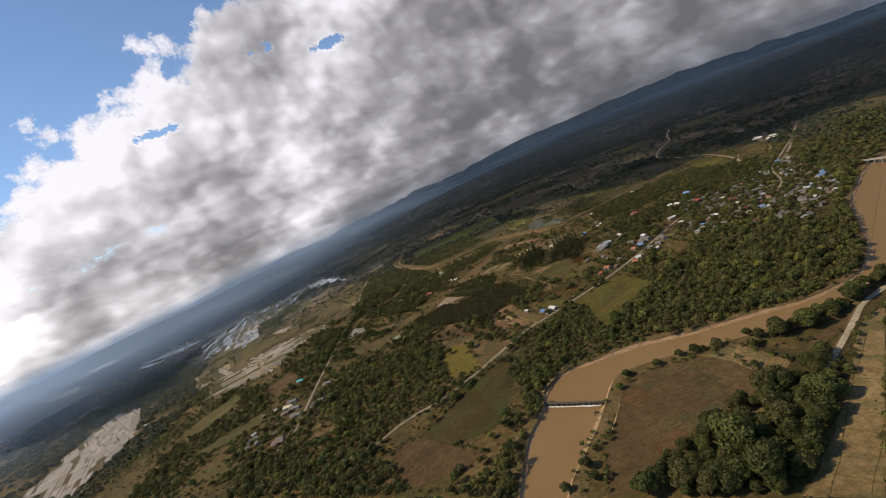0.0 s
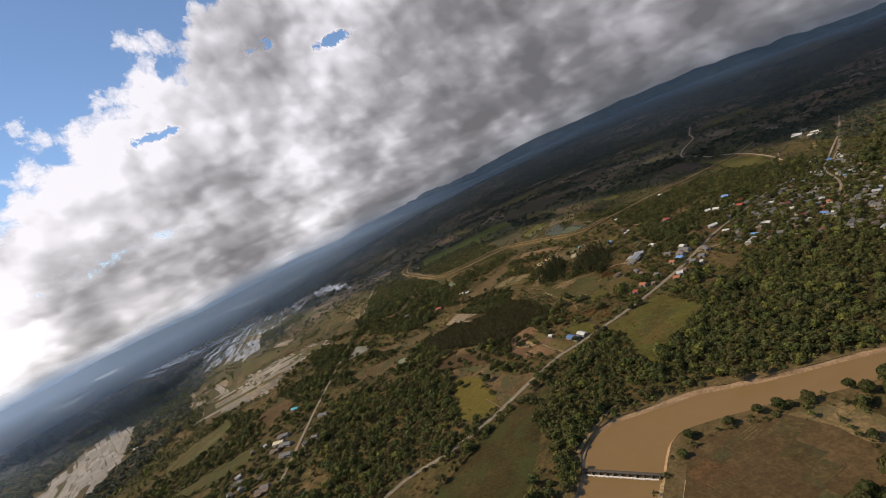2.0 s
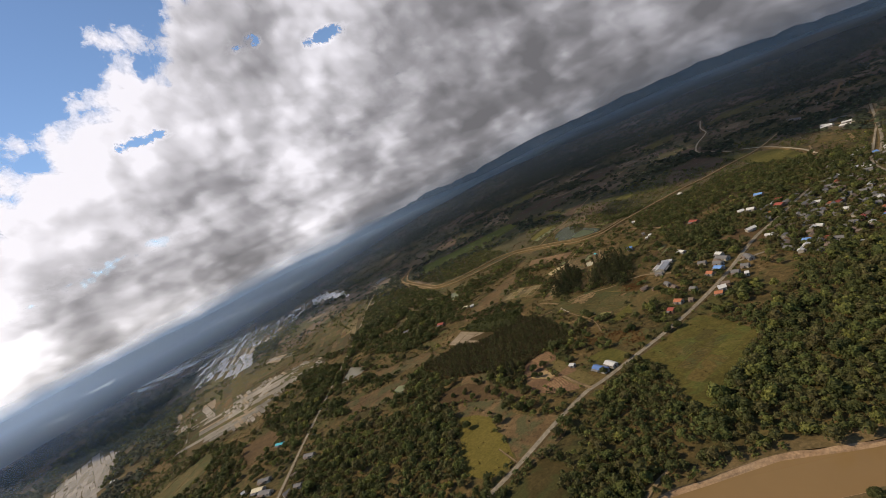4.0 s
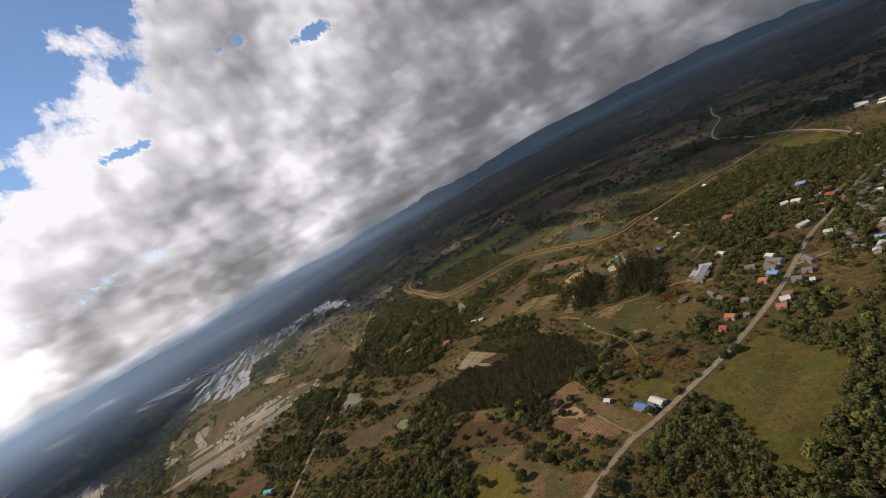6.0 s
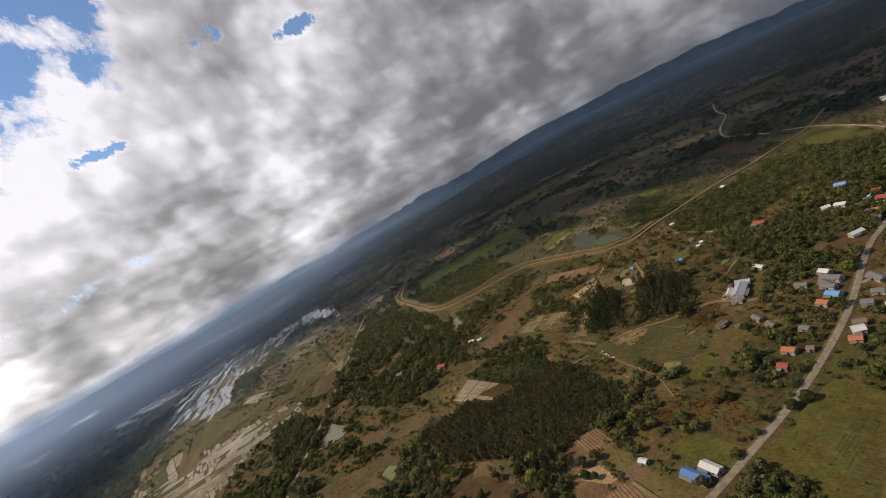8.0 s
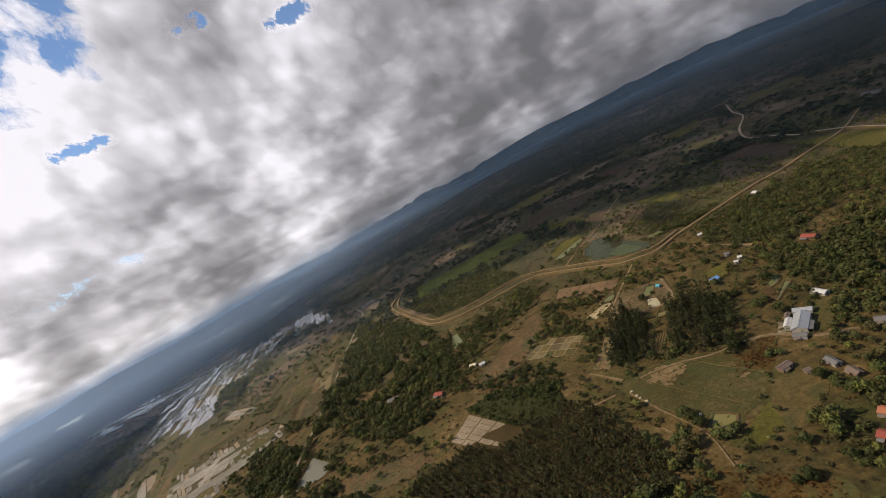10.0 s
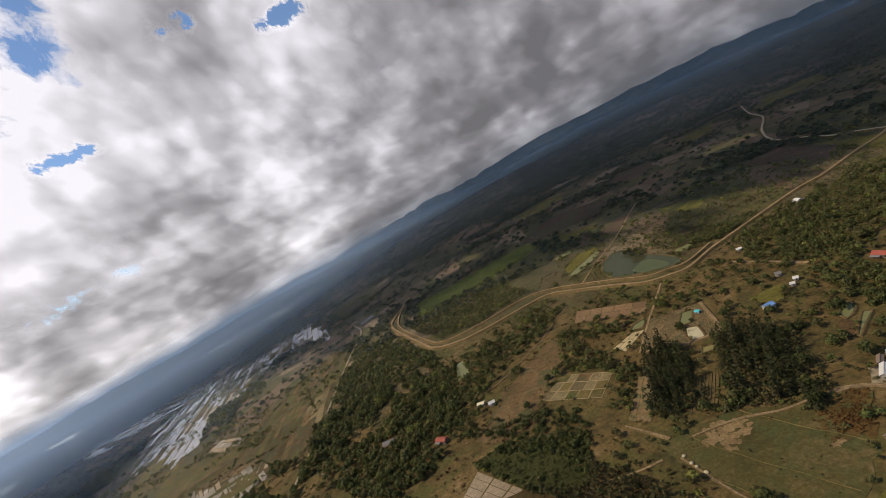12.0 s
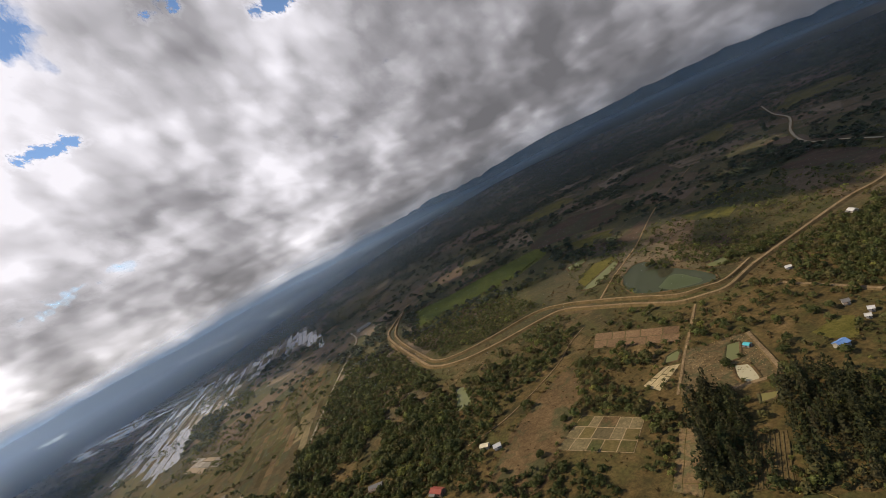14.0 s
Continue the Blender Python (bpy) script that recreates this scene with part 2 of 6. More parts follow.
GROUND = plain_ground()
SOILS = {
    "plough_warm": soil("red_brown_tilled_soil", (0.072, 0.044, 0.022), (0.098, 0.060, 0.031), (0.13, 0.084, 0.046), 30, 4),
    "plough_olive": soil("olive_brown_tilled_soil", (0.060, 0.048, 0.024), (0.084, 0.067, 0.034), (0.12, 0.096, 0.052), 30, 4, green=(0.062, 0.058, 0.024)),
    "plough": soil("ploughed_soil", (0.058, 0.041, 0.022), (0.080, 0.057, 0.031), (0.115, 0.082, 0.046), 60, 6),
    "stubble": soil("rice_stubble", (0.125, 0.092, 0.050), (0.18, 0.135, 0.075), (0.25, 0.195, 0.12), 50, 5, green=(0.095, 0.085, 0.036)),
    "grass": soil("green_grass", (0.060, 0.062, 0.016), (0.086, 0.085, 0.022), (0.12, 0.11, 0.038), 40, 5),
    "meadow": soil("meadow_grass", (0.054, 0.051, 0.013), (0.076, 0.070, 0.019), (0.105, 0.086, 0.033), 45, 5, green=(0.075, 0.083, 0.018)),
    "dry_meadow": soil("dry_meadow_grass", (0.062, 0.051, 0.016), (0.090, 0.071, 0.024), (0.12, 0.093, 0.04), 30, 4, green=(0.076, 0.076, 0.022)),
    "moss": soil("yellow_grass", (0.075, 0.070, 0.016), (0.105, 0.092, 0.022), (0.13, 0.11, 0.03), 40, 5),
    "grass_dry": soil("dry_grass", (0.085, 0.072, 0.030), (0.115, 0.098, 0.042), (0.15, 0.12, 0.06), 30, 4),
    "pasture": soil("grazed_pasture", (0.051, 0.049, 0.019), (0.075, 0.067, 0.027), (0.123, 0.099, 0.053), 45, 5, green=(0.058, 0.062, 0.020)),
    "earth": soil("brown_earth", (0.070, 0.049, 0.028), (0.111, 0.078, 0.043), (0.164, 0.119, 0.070), 40, 5, green=(0.065, 0.065, 0.026)),
    "clearing": soil("cleared_brown_earth", (0.055, 0.038, 0.020), (0.080, 0.055, 0.029), (0.115, 0.080, 0.045), 40, 5),
    "redsoil": soil("red_farm_soil", (0.111, 0.072, 0.047), (0.162, 0.106, 0.070), (0.221, 0.153, 0.102), 30, 4),
    "plough_red": soil("red_seed_beds", (0.15, 0.088, 0.062), (0.20, 0.12, 0.085), (0.26, 0.165, 0.12), 30, 4),
    "yard": soil("stained_concrete_yard", (0.15, 0.135, 0.11), (0.20, 0.18, 0.15), (0.26, 0.235, 0.20), 20, 3),
    "sand": soil("pale_yard_sand", (0.22, 0.17, 0.10), (0.28, 0.215, 0.13), (0.34, 0.27, 0.17), 30, 4),
    "bare": soil("bare_pale_soil", (0.125, 0.092, 0.052), (0.165, 0.123, 0.072), (0.215, 0.165, 0.105), 14, 3),
    "scrub": soil("orange_dry_scrub", (0.050, 0.036, 0.013), (0.080, 0.052, 0.019), (0.12, 0.076, 0.03), 25, 3, green=(0.075, 0.075, 0.025)),
    "paddy": soil("dry_paddy_mud", (0.10, 0.09, 0.05), (0.15, 0.13, 0.08), (0.22, 0.185, 0.12), 60, 5, spread=1.0),
    "paddy_red": soil("reddish_dry_paddy", (0.145, 0.098, 0.064), (0.183, 0.128, 0.085), (0.221, 0.162, 0.111), 60, 5, spread=0.7),
    "paddy_pale": soil("pale_paddy_mud", (0.185, 0.155, 0.125), (0.235, 0.20, 0.165), (0.285, 0.245, 0.21), 60, 5, spread=0.6),
    "fallow": soil("dark_fallow_grass", (0.036, 0.030, 0.011), (0.051, 0.042, 0.015), (0.076, 0.060, 0.025), 45, 5, green=(0.052, 0.055, 0.015)),
    "paddy_cream": soil("cream_paddy_mud", (0.33, 0.29, 0.19), (0.40, 0.35, 0.24), (0.46, 0.40, 0.29), 60, 5),
    "dry_plot": soil("tan_mown_plot", (0.075, 0.060, 0.026), (0.100, 0.079, 0.035), (0.135, 0.105, 0.05), 25, 4, green=(0.065, 0.06, 0.02)),
    "debris": soil("cleared_rubble_soil", (0.075, 0.058, 0.032), (0.125, 0.096, 0.056), (0.20, 0.16, 0.10), 16, 2, green=(0.075, 0.07, 0.03)),
    "cropdark": soil("dark_green_low_crop", (0.022, 0.026, 0.008), (0.030, 0.035, 0.011), (0.042, 0.046, 0.015), 40, 3),
    "planted": soil("plantation_floor", (0.040, 0.032, 0.013), (0.058, 0.044, 0.019), (0.080, 0.060, 0.028), 30, 4),
    "crop": soil("bright_green_crop", (0.050, 0.068, 0.016), (0.070, 0.092, 0.019), (0.10, 0.12, 0.03), 50, 6),
    "farmland": soil("strip_farm_soil", (0.050, 0.042, 0.020), (0.075, 0.060, 0.032), (0.105, 0.08, 0.045), 60, 7, green=(0.05, 0.052, 0.022)),
    "far_brown": soil("mauve_field_soil", (0.046, 0.036, 0.030), (0.064, 0.048, 0.040), (0.090, 0.068, 0.056), 90, 9, green=(0.055, 0.055, 0.028)),
    "far_green": soil("yellow_green_grass", (0.070, 0.072, 0.018), (0.105, 0.108, 0.026), (0.14, 0.135, 0.04), 90, 9, green=(0.05, 0.052, 0.022)),
    "strip_tan": soil("tan_strip_plots", (0.119, 0.085, 0.051), (0.162, 0.119, 0.072), (0.204, 0.153, 0.102), 25, 4, green=(0.10, 0.095, 0.04)),
    "terrace": soil("ridged_tan_plot", (0.075, 0.058, 0.028), (0.10, 0.076, 0.038), (0.13, 0.10, 0.055), 25, 4),
    "paddy_far": soil("pale_stubble_paddy", (0.17, 0.165, 0.165), (0.235, 0.23, 0.235), (0.32, 0.315, 0.33), 90, 8, spread=1.2),
    "paddy_bright": soil("cream_strip_mud", (0.19, 0.19, 0.205), (0.24, 0.24, 0.26), (0.31, 0.31, 0.34), 60, 5),
    "bund": soil("grassy_bund", (0.060, 0.052, 0.024), (0.09, 0.075, 0.036), (0.125, 0.10, 0.055), 20, 3),
    "bund_pale": soil("pale_earth_bund", (0.22, 0.175, 0.115), (0.30, 0.24, 0.165), (0.38, 0.31, 0.22), 20, 3),
    "pond_tan": water("tan_pond_water", (0.19, 0.165, 0.06), 0.25, 0.05, 0.1),
    "pond_green": water("green_pond_water", (0.145, 0.15, 0.062), 0.25, 0.05, 0.1),
    "pond_cream": water("cream_pond_water", (0.43, 0.38, 0.235)),
    "pond_gray": water("gray_pond_water", (0.17, 0.16, 0.115), 0.25, 0.05, 0.12),
    "weeds": soil("floating_dark_weeds", (0.022, 0.024, 0.014), (0.034, 0.036, 0.020), (0.05, 0.05, 0.026), 12, 2),
    "algae": water("algae_covered_water", (0.070, 0.085, 0.036), 0.3, 0.05, 0.08),
    "lake": water("lake_water", (0.052, 0.060, 0.032), 0.25, 0.06, 0.08),
    "paddy_wet": water("flooded_paddy_water", (0.13, 0.125, 0.125), 0.08, 0.02, 0.5, (0.21, 0.205, 0.21)),
    "bank": soil("sandy_bank_earth", (0.27, 0.21, 0.135), (0.38, 0.295, 0.19), (0.48, 0.385, 0.26), 9, 2.5),
}
RIVER = water("muddy_river_water", (0.215, 0.132, 0.053), 0.3, 0.04, 0.12)
SANDBANK = soil("river_sand", (0.24, 0.165, 0.115), (0.33, 0.235, 0.165), (0.41, 0.305, 0.22), 40, 8.0)
ROAD_COVER = {
    "concrete": soil("worn_concrete_road", (0.16, 0.15, 0.135), (0.215, 0.20, 0.18), (0.265, 0.25, 0.23), 25, 3),
    "dirt": soil("pale_dirt_track", (0.13, 0.098, 0.063), (0.19, 0.146, 0.098), (0.26, 0.205, 0.14), 12, 2),
    "gravel": soil("gray_gravel_lane", (0.24, 0.22, 0.19), (0.32, 0.295, 0.26), (0.40, 0.37, 0.33), 25, 3),
}
VERGE = soil("dry_verge", (0.075, 0.060, 0.028), (0.11, 0.085, 0.045), (0.16, 0.12, 0.07), 25, 4)
LEAVES = foliage("broad_leaves", (0.062, 0.069, 0.020), (0.108, 0.112, 0.032), (0.21, 0.20, 0.046))
NEEDLES = foliage("dark_tall_tree_leaves", (0.036, 0.038, 0.014), (0.056, 0.058, 0.020), (0.085, 0.082, 0.026))
PLANTED = foliage("plantation_leaves", (0.050, 0.048, 0.017), (0.070, 0.066, 0.023), (0.105, 0.090, 0.033))
SCRUB_LEAVES = foliage("dry_scrub_leaves", (0.050, 0.036, 0.013), (0.086, 0.058, 0.020), (0.135, 0.095, 0.032))
RUST_LEAVES = foliage("orange_brown_scrub_leaves", (0.09, 0.048, 0.016), (0.15, 0.080, 0.024), (0.21, 0.12, 0.035))
# leaves of the far woods, with the blue of distance haze in their colour
HAZED_FAR_LEAVES = foliage("haze_tinted_leaves", (0.042, 0.050, 0.028), (0.070, 0.077, 0.040), (0.115, 0.115, 0.055))
BARK = plain("gray_brown_bark", (0.12, 0.09, 0.065), 0.95, 2.0)
ROOFS = {
    "blue_dark": sheet_roof("blue_roof_sheets", (0.09, 0.16, 0.34)), "blue_light": sheet_roof("light_blue_roof_sheets", (0.14, 0.26, 0.50)),
    "white": sheet_roof("white_roof_sheets", (0.50, 0.48, 0.44)), "gray": sheet_roof("gray_fibre_cement_roof", (0.145, 0.135, 0.125)),
    "steel": sheet_roof("zinc_roof_sheets", (0.40, 0.40, 0.40), 0.3, 0.45), "orange": sheet_roof("orange_roof_tiles", (0.36, 0.13, 0.06)),
    "red": sheet_roof("red_roof_tiles", (0.26, 0.062, 0.04)), "rust": sheet_roof("rusty_roof_sheets", (0.16, 0.115, 0.085)),
    "teal": sheet_roof("teal_roof_sheets", (0.07, 0.36, 0.40)), "cream": sheet_roof("cream_roof_sheets", (0.58, 0.50, 0.33)),
}
WALL = plain("pale_rendered_wall", (0.36, 0.32, 0.255))
WOOD_WALL = plain("brown_timber_wall", (0.20, 0.13, 0.085))
GLASS = plain("dark_window_glass", (0.03, 0.035, 0.04), 0.15)
DOOR = plain("brown_timber_door", (0.15, 0.085, 0.05))
WET_CONCRETE = plain("dark_wet_concrete", (0.10, 0.085, 0.065))
CONCRETE = plain("weathered_concrete", (0.34, 0.31, 0.26))
STRAW_PILE = plain("dry_straw", (0.42, 0.35, 0.22), 0.95, 2.0)
FOAM = plain("white_foam", (0.75, 0.72, 0.66), 0.6, 3.0)


# ---- ground shape ----
MID = (0.0, 250.0)


def level(x):
    """The plain falls gently to both sides of the line of flight."""
    return -70.0 * (1.0 - np.exp(-(np.asarray(x, float) / 950.0) ** 2))


def skyline(az):
    """Height of the far ridge by bearing in degrees."""
    return np.interp(az, (-180, -75, -50, -42, -34, -22, -8, 0, 7, 14, 20, 26, 33, 40, 60, 180),
                     (20, -30, -48, -62, -30, 30, 66, 95, 130, 170, 176, 172, 98, 40, 30, 20))


def fbm(x, y, step):
    """Smooth value noise, about -1 to 1, in three octaves."""
    total, gain = np.zeros(np.shape(x)), 0.57
    for k in range(3):
        u, v = np.asarray(x) / step * 2 ** k + 17.3 * k, np.asarray(y) / step * 2 ** k - 9.1 * k
        i, j = np.floor(u), np.floor(v)
        a, b = u - i, v - j
        a, b = a * a * (3 - 2 * a), b * b * (3 - 2 * b)

        def h(p, q):
            s = np.sin(p * 127.1 + q * 311.7) * 43758.5453
            return (s - np.floor(s)) * 2 - 1
        total += gain * ((h(i, j) * (1 - a) + h(i + 1, j) * a) * (1 - b) + (h(i, j + 1) * (1 - a) + h(i + 1, j + 1) * a) * b)
        gain *= 0.5
    return total

# ---- plan ----
ROADS = []
ROADS.append(('main_road', 4.0, 'concrete', [(-185, 374), (-153, 378), (-123, 398), (-96, 407), (-67, 424), (-44, 442), (-12, 471), (17, 494), (30, 499), (55, 512), (100, 537), (136, 561), (185, 600), (248, 660), (288, 689), (387, 761), (501, 804), (772, 1147)]))
ROADS.append(('village_road', 3.4, 'concrete', [(-264, 473), (-271, 562), (-277, 651), (-290, 919), (-301, 1043), (-318, 1206), (-331, 1386), (-372, 1491)]))
ROADS.append(('levee_track', 3.2, 'dirt', [(-224, 1469), (-243, 1356), (-238, 1283), (-165, 1111), (-136, 1055), (-97, 1032), (-54, 1032), (5, 1044), (33, 1043), (65, 1010), (97, 973), (123, 940), (146, 931), (166, 929), (202, 952), (255, 978), (343, 1021), (387, 1035), (452, 1070), (532, 1112), (633, 1205)]))
ROADS.append(('levee_track', 2.2, 'dirt', [(-232, 1433), (-231, 1318), (-213, 1243), (-163, 1128), (-133, 1070), (-101, 1057), (-59, 1061), (3, 1076), (37, 1060), (70, 1027), (103, 989), (130, 955), (152, 948), (172, 945), (210, 969)]))
ROADS.append(('farm_track', 1.7, 'dirt', [(132, 923), (106, 880), (84, 844), (63, 807)]))
ROADS.append(('farm_track', 2.6, 'dirt', [(134, 846), (130, 826), (125, 802), (120, 788), (105, 789), (92, 791)]))
ROADS.append(('farm_track', 3.0, 'dirt', [(194, 898), (207, 869), (222, 833)]))
ROADS.append(('straight_track', 1.8, 'dirt', [(71, 1025), (103, 1076), (138, 1125), (173, 1176), (267, 1336), (420, 1542), (691, 1884)]))
ROADS.append(('hill_road', 4.2, 'gravel', [(523, 1188), (528, 1259), (531, 1348), (598, 1486), (709, 1658), (777, 1825), (899, 2071)]))
ROADS.append(('gravel_lane', 3.4, 'gravel', [(245, 327), (220, 316), (201, 301), (181, 285), (158, 267), (140, 251)]))
ROADS.append(('bank_path', 2.2, 'dirt', [(-2, 354), (6, 364), (21, 379), (39, 391)]))
ROADS.append(('side_street', 3.5, 'concrete', [(208, 619), (220, 618), (237, 616)]))
ROADS.append(('farm_lane', 3.0, 'dirt', [(125, 682), (138, 678), (155, 657), (174, 649)]))
ROADS.append(('farm_lane', 2.2, 'dirt', [(7, 531), (15, 511), (22, 497)]))
ROADS.append(('farm_lane', 0.9, 'dirt', [(37, 681), (46, 651), (58, 616), (57, 585)]))
ROADS.append(('hill_road', 3.6, 'gravel', [(533, 1168), (538, 1093), (517, 975), (494, 905)]))
ROADS.append(('far_lane', 6.0, 'dirt', [(1057, 1886), (1066, 1828), (1055, 1755), (1059, 1697)]))
ROADS.append(('village_street', 2.6, 'concrete', [(377, 634), (417, 683), (459, 765), (525, 843), (625, 958)]))
ROADS.append(('village_street', 2.4, 'concrete', [(417, 683), (397, 710), (367, 697)]))
ROADS.append(('village_street', 2.4, 'dirt', [(536, 981), (463, 862)]))
ROADS.append(('far_lane', 3.0, 'dirt', [(-226, 1241), (-194, 1158), (-151, 1090)]))
ROADS.append(('field_path', 0.9, 'dirt', [(-57, 467), (-50, 453), (-42, 436)]))
ROADS.append(('field_path', 0.9, 'dirt', [(-92, 854), (-66, 864), (-44, 879), (-2, 919), (19, 952), (40, 976)]))
ROADS.append(('field_path', 1.3, 'dirt', [(50, 693), (63, 693), (80, 691), (96, 685), (108, 684), (125, 684), (131, 683), (138, 676)]))
ROADS.append(('field_path', 1.4, 'dirt', [(21, 727), (29, 715), (39, 699)]))
ROADS.append(('field_path', 1.1, 'dirt', [(-8, 687), (5, 685), (16, 684), (28, 685)]))
ROADS.append(('field_path', 1.1, 'dirt', [(40, 633), (45, 620)]))
RIVER_NORTH = [(-35, 251), (-29, 275), (-21, 301), (-7, 325), (-2, 336), (3, 355), (13, 367), (29, 373), (47, 372), (84, 371), (113, 362), (133, 358), (166, 353), (201, 347), (238, 352), (266, 367), (299, 403), (346, 472), (391, 529), (467, 603), (530, 648)]
RIVER_SOUTH = [(-10, 244), (3, 264), (20, 288), (33, 310), (42, 326), (51, 338), (66, 343), (98, 340), (125, 334), (152, 330), (187, 329), (221, 336), (250, 344), (271, 357)]
WEIR = [(-2, 337), (34, 313)]
BRIDGE = [(483, 643), (497, 611)]
FIELDS = []
FIELDS.append(('plough', None, [(51, 320), (64, 332), (92, 327), (131, 323), (126, 302), (126, 289), (118, 268), (102, 262), (71, 249), (52, 244), (27, 224), (10, 228), (19, 264), (33, 286)]))
FIELDS.append(('stubble', None, [(200, 296), (227, 307), (111, 177), (86, 190), (115, 212), (150, 244)]))
FIELDS.append(('stubble', None, [(102, 339), (135, 330), (147, 284), (137, 276), (126, 289), (121, 307)]))
FIELDS.append(('bank', None, [(32, 307), (43, 317), (43, 303), (30, 281), (15, 266), (7, 254), (-2, 240), (-10, 242), (4, 264), (20, 288)]))
FIELDS.append(('plough', None, [(170, 300), (203, 308), (195, 297), (163, 286)]))
FIELDS.append(('meadow', None, [(61, 511), (99, 530), (130, 545), (139, 526), (147, 487), (124, 463), (104, 444), (88, 435), (75, 423), (70, 434), (73, 466), (72, 495)]))
FIELDS.append(('moss', None, [(-91, 540), (-62, 528), (-46, 446), (-67, 439), (-84, 451)]))
FIELDS.append(('fallow', None, [(-109, 362), (-30, 443), (-13, 421), (-26, 370), (-43, 330), (-79, 331)]))
FIELDS.append(('clearing', None, [(-134, 358), (-109, 362), (-79, 331), (-54, 308), (-67, 297), (-113, 299)]))
FIELDS.append(('earth', None, [(-85, 615), (-59, 613), (-42, 512), (-2, 471), (-26, 441), (-44, 441), (-63, 518), (-91, 540)]))
FIELDS.append(('redsoil', None, [(-22, 582), (4, 593), (18, 540), (18, 503), (-1, 508), (-25, 528)]))
FIELDS.append(('plough_red', None, [(-14, 585), (4, 591), (10, 570), (-6, 564)]))
FIELDS.append(('grass_dry', None, [(-5, 562), (11, 568), (16, 545), (2, 538)]))
FIELDS.append(('sand', None, [(-19, 556), (-5, 555), (1, 539), (-5, 537), (-19, 549)]))
FIELDS.append(('plough_red', None, [(-13, 527), (3, 536), (10, 517), (-5, 511)]))
FIELDS.append(('grass_dry', None, [(9, 531), (22, 533), (29, 506), (18, 500)]))
FIELDS.append(('grass', None, [(31, 546), (51, 550), (64, 525), (51, 517), (40, 533)]))
FIELDS.append(('pasture', None, [(33, 698), (74, 702), (106, 686), (112, 640), (101, 628), (71, 608), (67, 625), (59, 634), (49, 649), (33, 682)]))
FIELDS.append(('bare', None, [(41, 693), (74, 698), (80, 685), (72, 674), (59, 669)]))
FIELDS.append(('pond_tan', None, [(69, 628), (79, 619), (70, 609), (61, 616)]))
FIELDS.append(('dry_plot', None, [(109, 635), (124, 635), (137, 631), (132, 617), (107, 597), (94, 592), (84, 590), (86, 602)]))
FIELDS.append(('grass', None, [(72, 604), (97, 619), (92, 598), (79, 592), (69, 594)]))
FIELDS.append(('scrub', None, [(112, 680), (136, 675), (115, 644), (112, 660)]))
FIELDS.append(('scrub', None, [(24, 586), (46, 591), (58, 581), (49, 565), (33, 568)]))
FIELDS.append(('scrub', None, [(61, 578), (90, 560), (83, 537), (65, 542), (56, 560)]))
FIELDS.append(('paddy_pale', (5, 4), [(-103, 720), (-86, 750), (-37, 688), (-65, 679)]))
FIELDS.append(('paddy', (5, 3), [(0, 829), (36, 798), (18, 770), (-26, 803)]))
FIELDS.append(('earth', None, [(-56, 844), (-3, 901), (14, 902), (8, 864), (-20, 804), (-50, 768), (-84, 788), (-70, 811)]))
FIELDS.append(('paddy_red', (5, 2), [(45, 950), (106, 897), (94, 872), (35, 922)]))
FIELDS.append(('paddy_cream', (2, 3), [(48, 833), (71, 846), (81, 842), (55, 819)]))
FIELDS.append(('pond_green', None, [(77, 859), (89, 861), (81, 847), (72, 850)]))
FIELDS.append(('debris', None, [(91, 856), (137, 847), (121, 789), (92, 791), (64, 805)]))
FIELDS.append(('pond_cream', None, [(105, 815), (113, 810), (110, 791), (105, 787), (99, 797)]))
FIELDS.append(('pond_green', None, [(115, 842), (124, 840), (112, 819), (103, 821)]))
FIELDS.append(('pond_tan', None, [(100, 778), (110, 773), (105, 768), (96, 769)]))
FIELDS.append(('lake', None, [(113, 1067), (134, 1091), (152, 1081), (160, 1030), (171, 992), (174, 964), (164, 954), (136, 969), (107, 1000), (104, 1036)]))
FIELDS.append(('weeds', None, [(135, 1056), (153, 1066), (165, 1072), (164, 1041), (152, 1015), (138, 1015), (146, 1046)]))
FIELDS.append(('algae', None, [(128, 994), (150, 1010), (160, 980), (160, 964), (148, 966), (132, 975)]))
FIELDS.append(('pond_green', None, [(181, 1000), (202, 1001), (196, 983), (181, 988)]))
FIELDS.append(('pond_green', None, [(-105, 966), (-96, 966), (-87, 923), (-102, 916)]))
FIELDS.append(('crop', None, [(-197, 1378), (-122, 1374), (-39, 1396), (63, 1410), (65, 1342), (-15, 1275), (-87, 1269), (-177, 1265)]))
FIELDS.append(('strip_tan', None, [(50, 776), (59, 770), (54, 748), (36, 720), (25, 732), (40, 758)]))
FIELDS.append(('terrace', None, [(77, 748), (93, 742), (75, 708), (58, 712)]))
FIELDS.append(('grass', None, [(160, 816), (183, 823), (188, 816), (172, 791), (162, 803)]))
FIELDS.append(('pond_green', None, [(73, 1204), (103, 1214), (100, 1193), (74, 1181)]))
FIELDS.append(('pond_green', None, [(65, 1084), (117, 1132), (128, 1141), (124, 1119), (81, 1076)]))
FIELDS.append(('grass', None, [(70, 1120), (102, 1164), (131, 1163), (129, 1145), (72, 1081)]))
FIELDS.append(('earth', None, [(231, 701), (259, 707), (269, 686), (242, 661), (227, 684)]))
FIELDS.append(('grass', None, [(490, 1201), (531, 1049), (488, 898), (456, 977)]))
FIELDS.append(('stubble', None, [(561, 990), (591, 966), (554, 903), (545, 946)]))
FIELDS.append(('earth', None, [(234, 669), (264, 691), (269, 660), (239, 638)]))
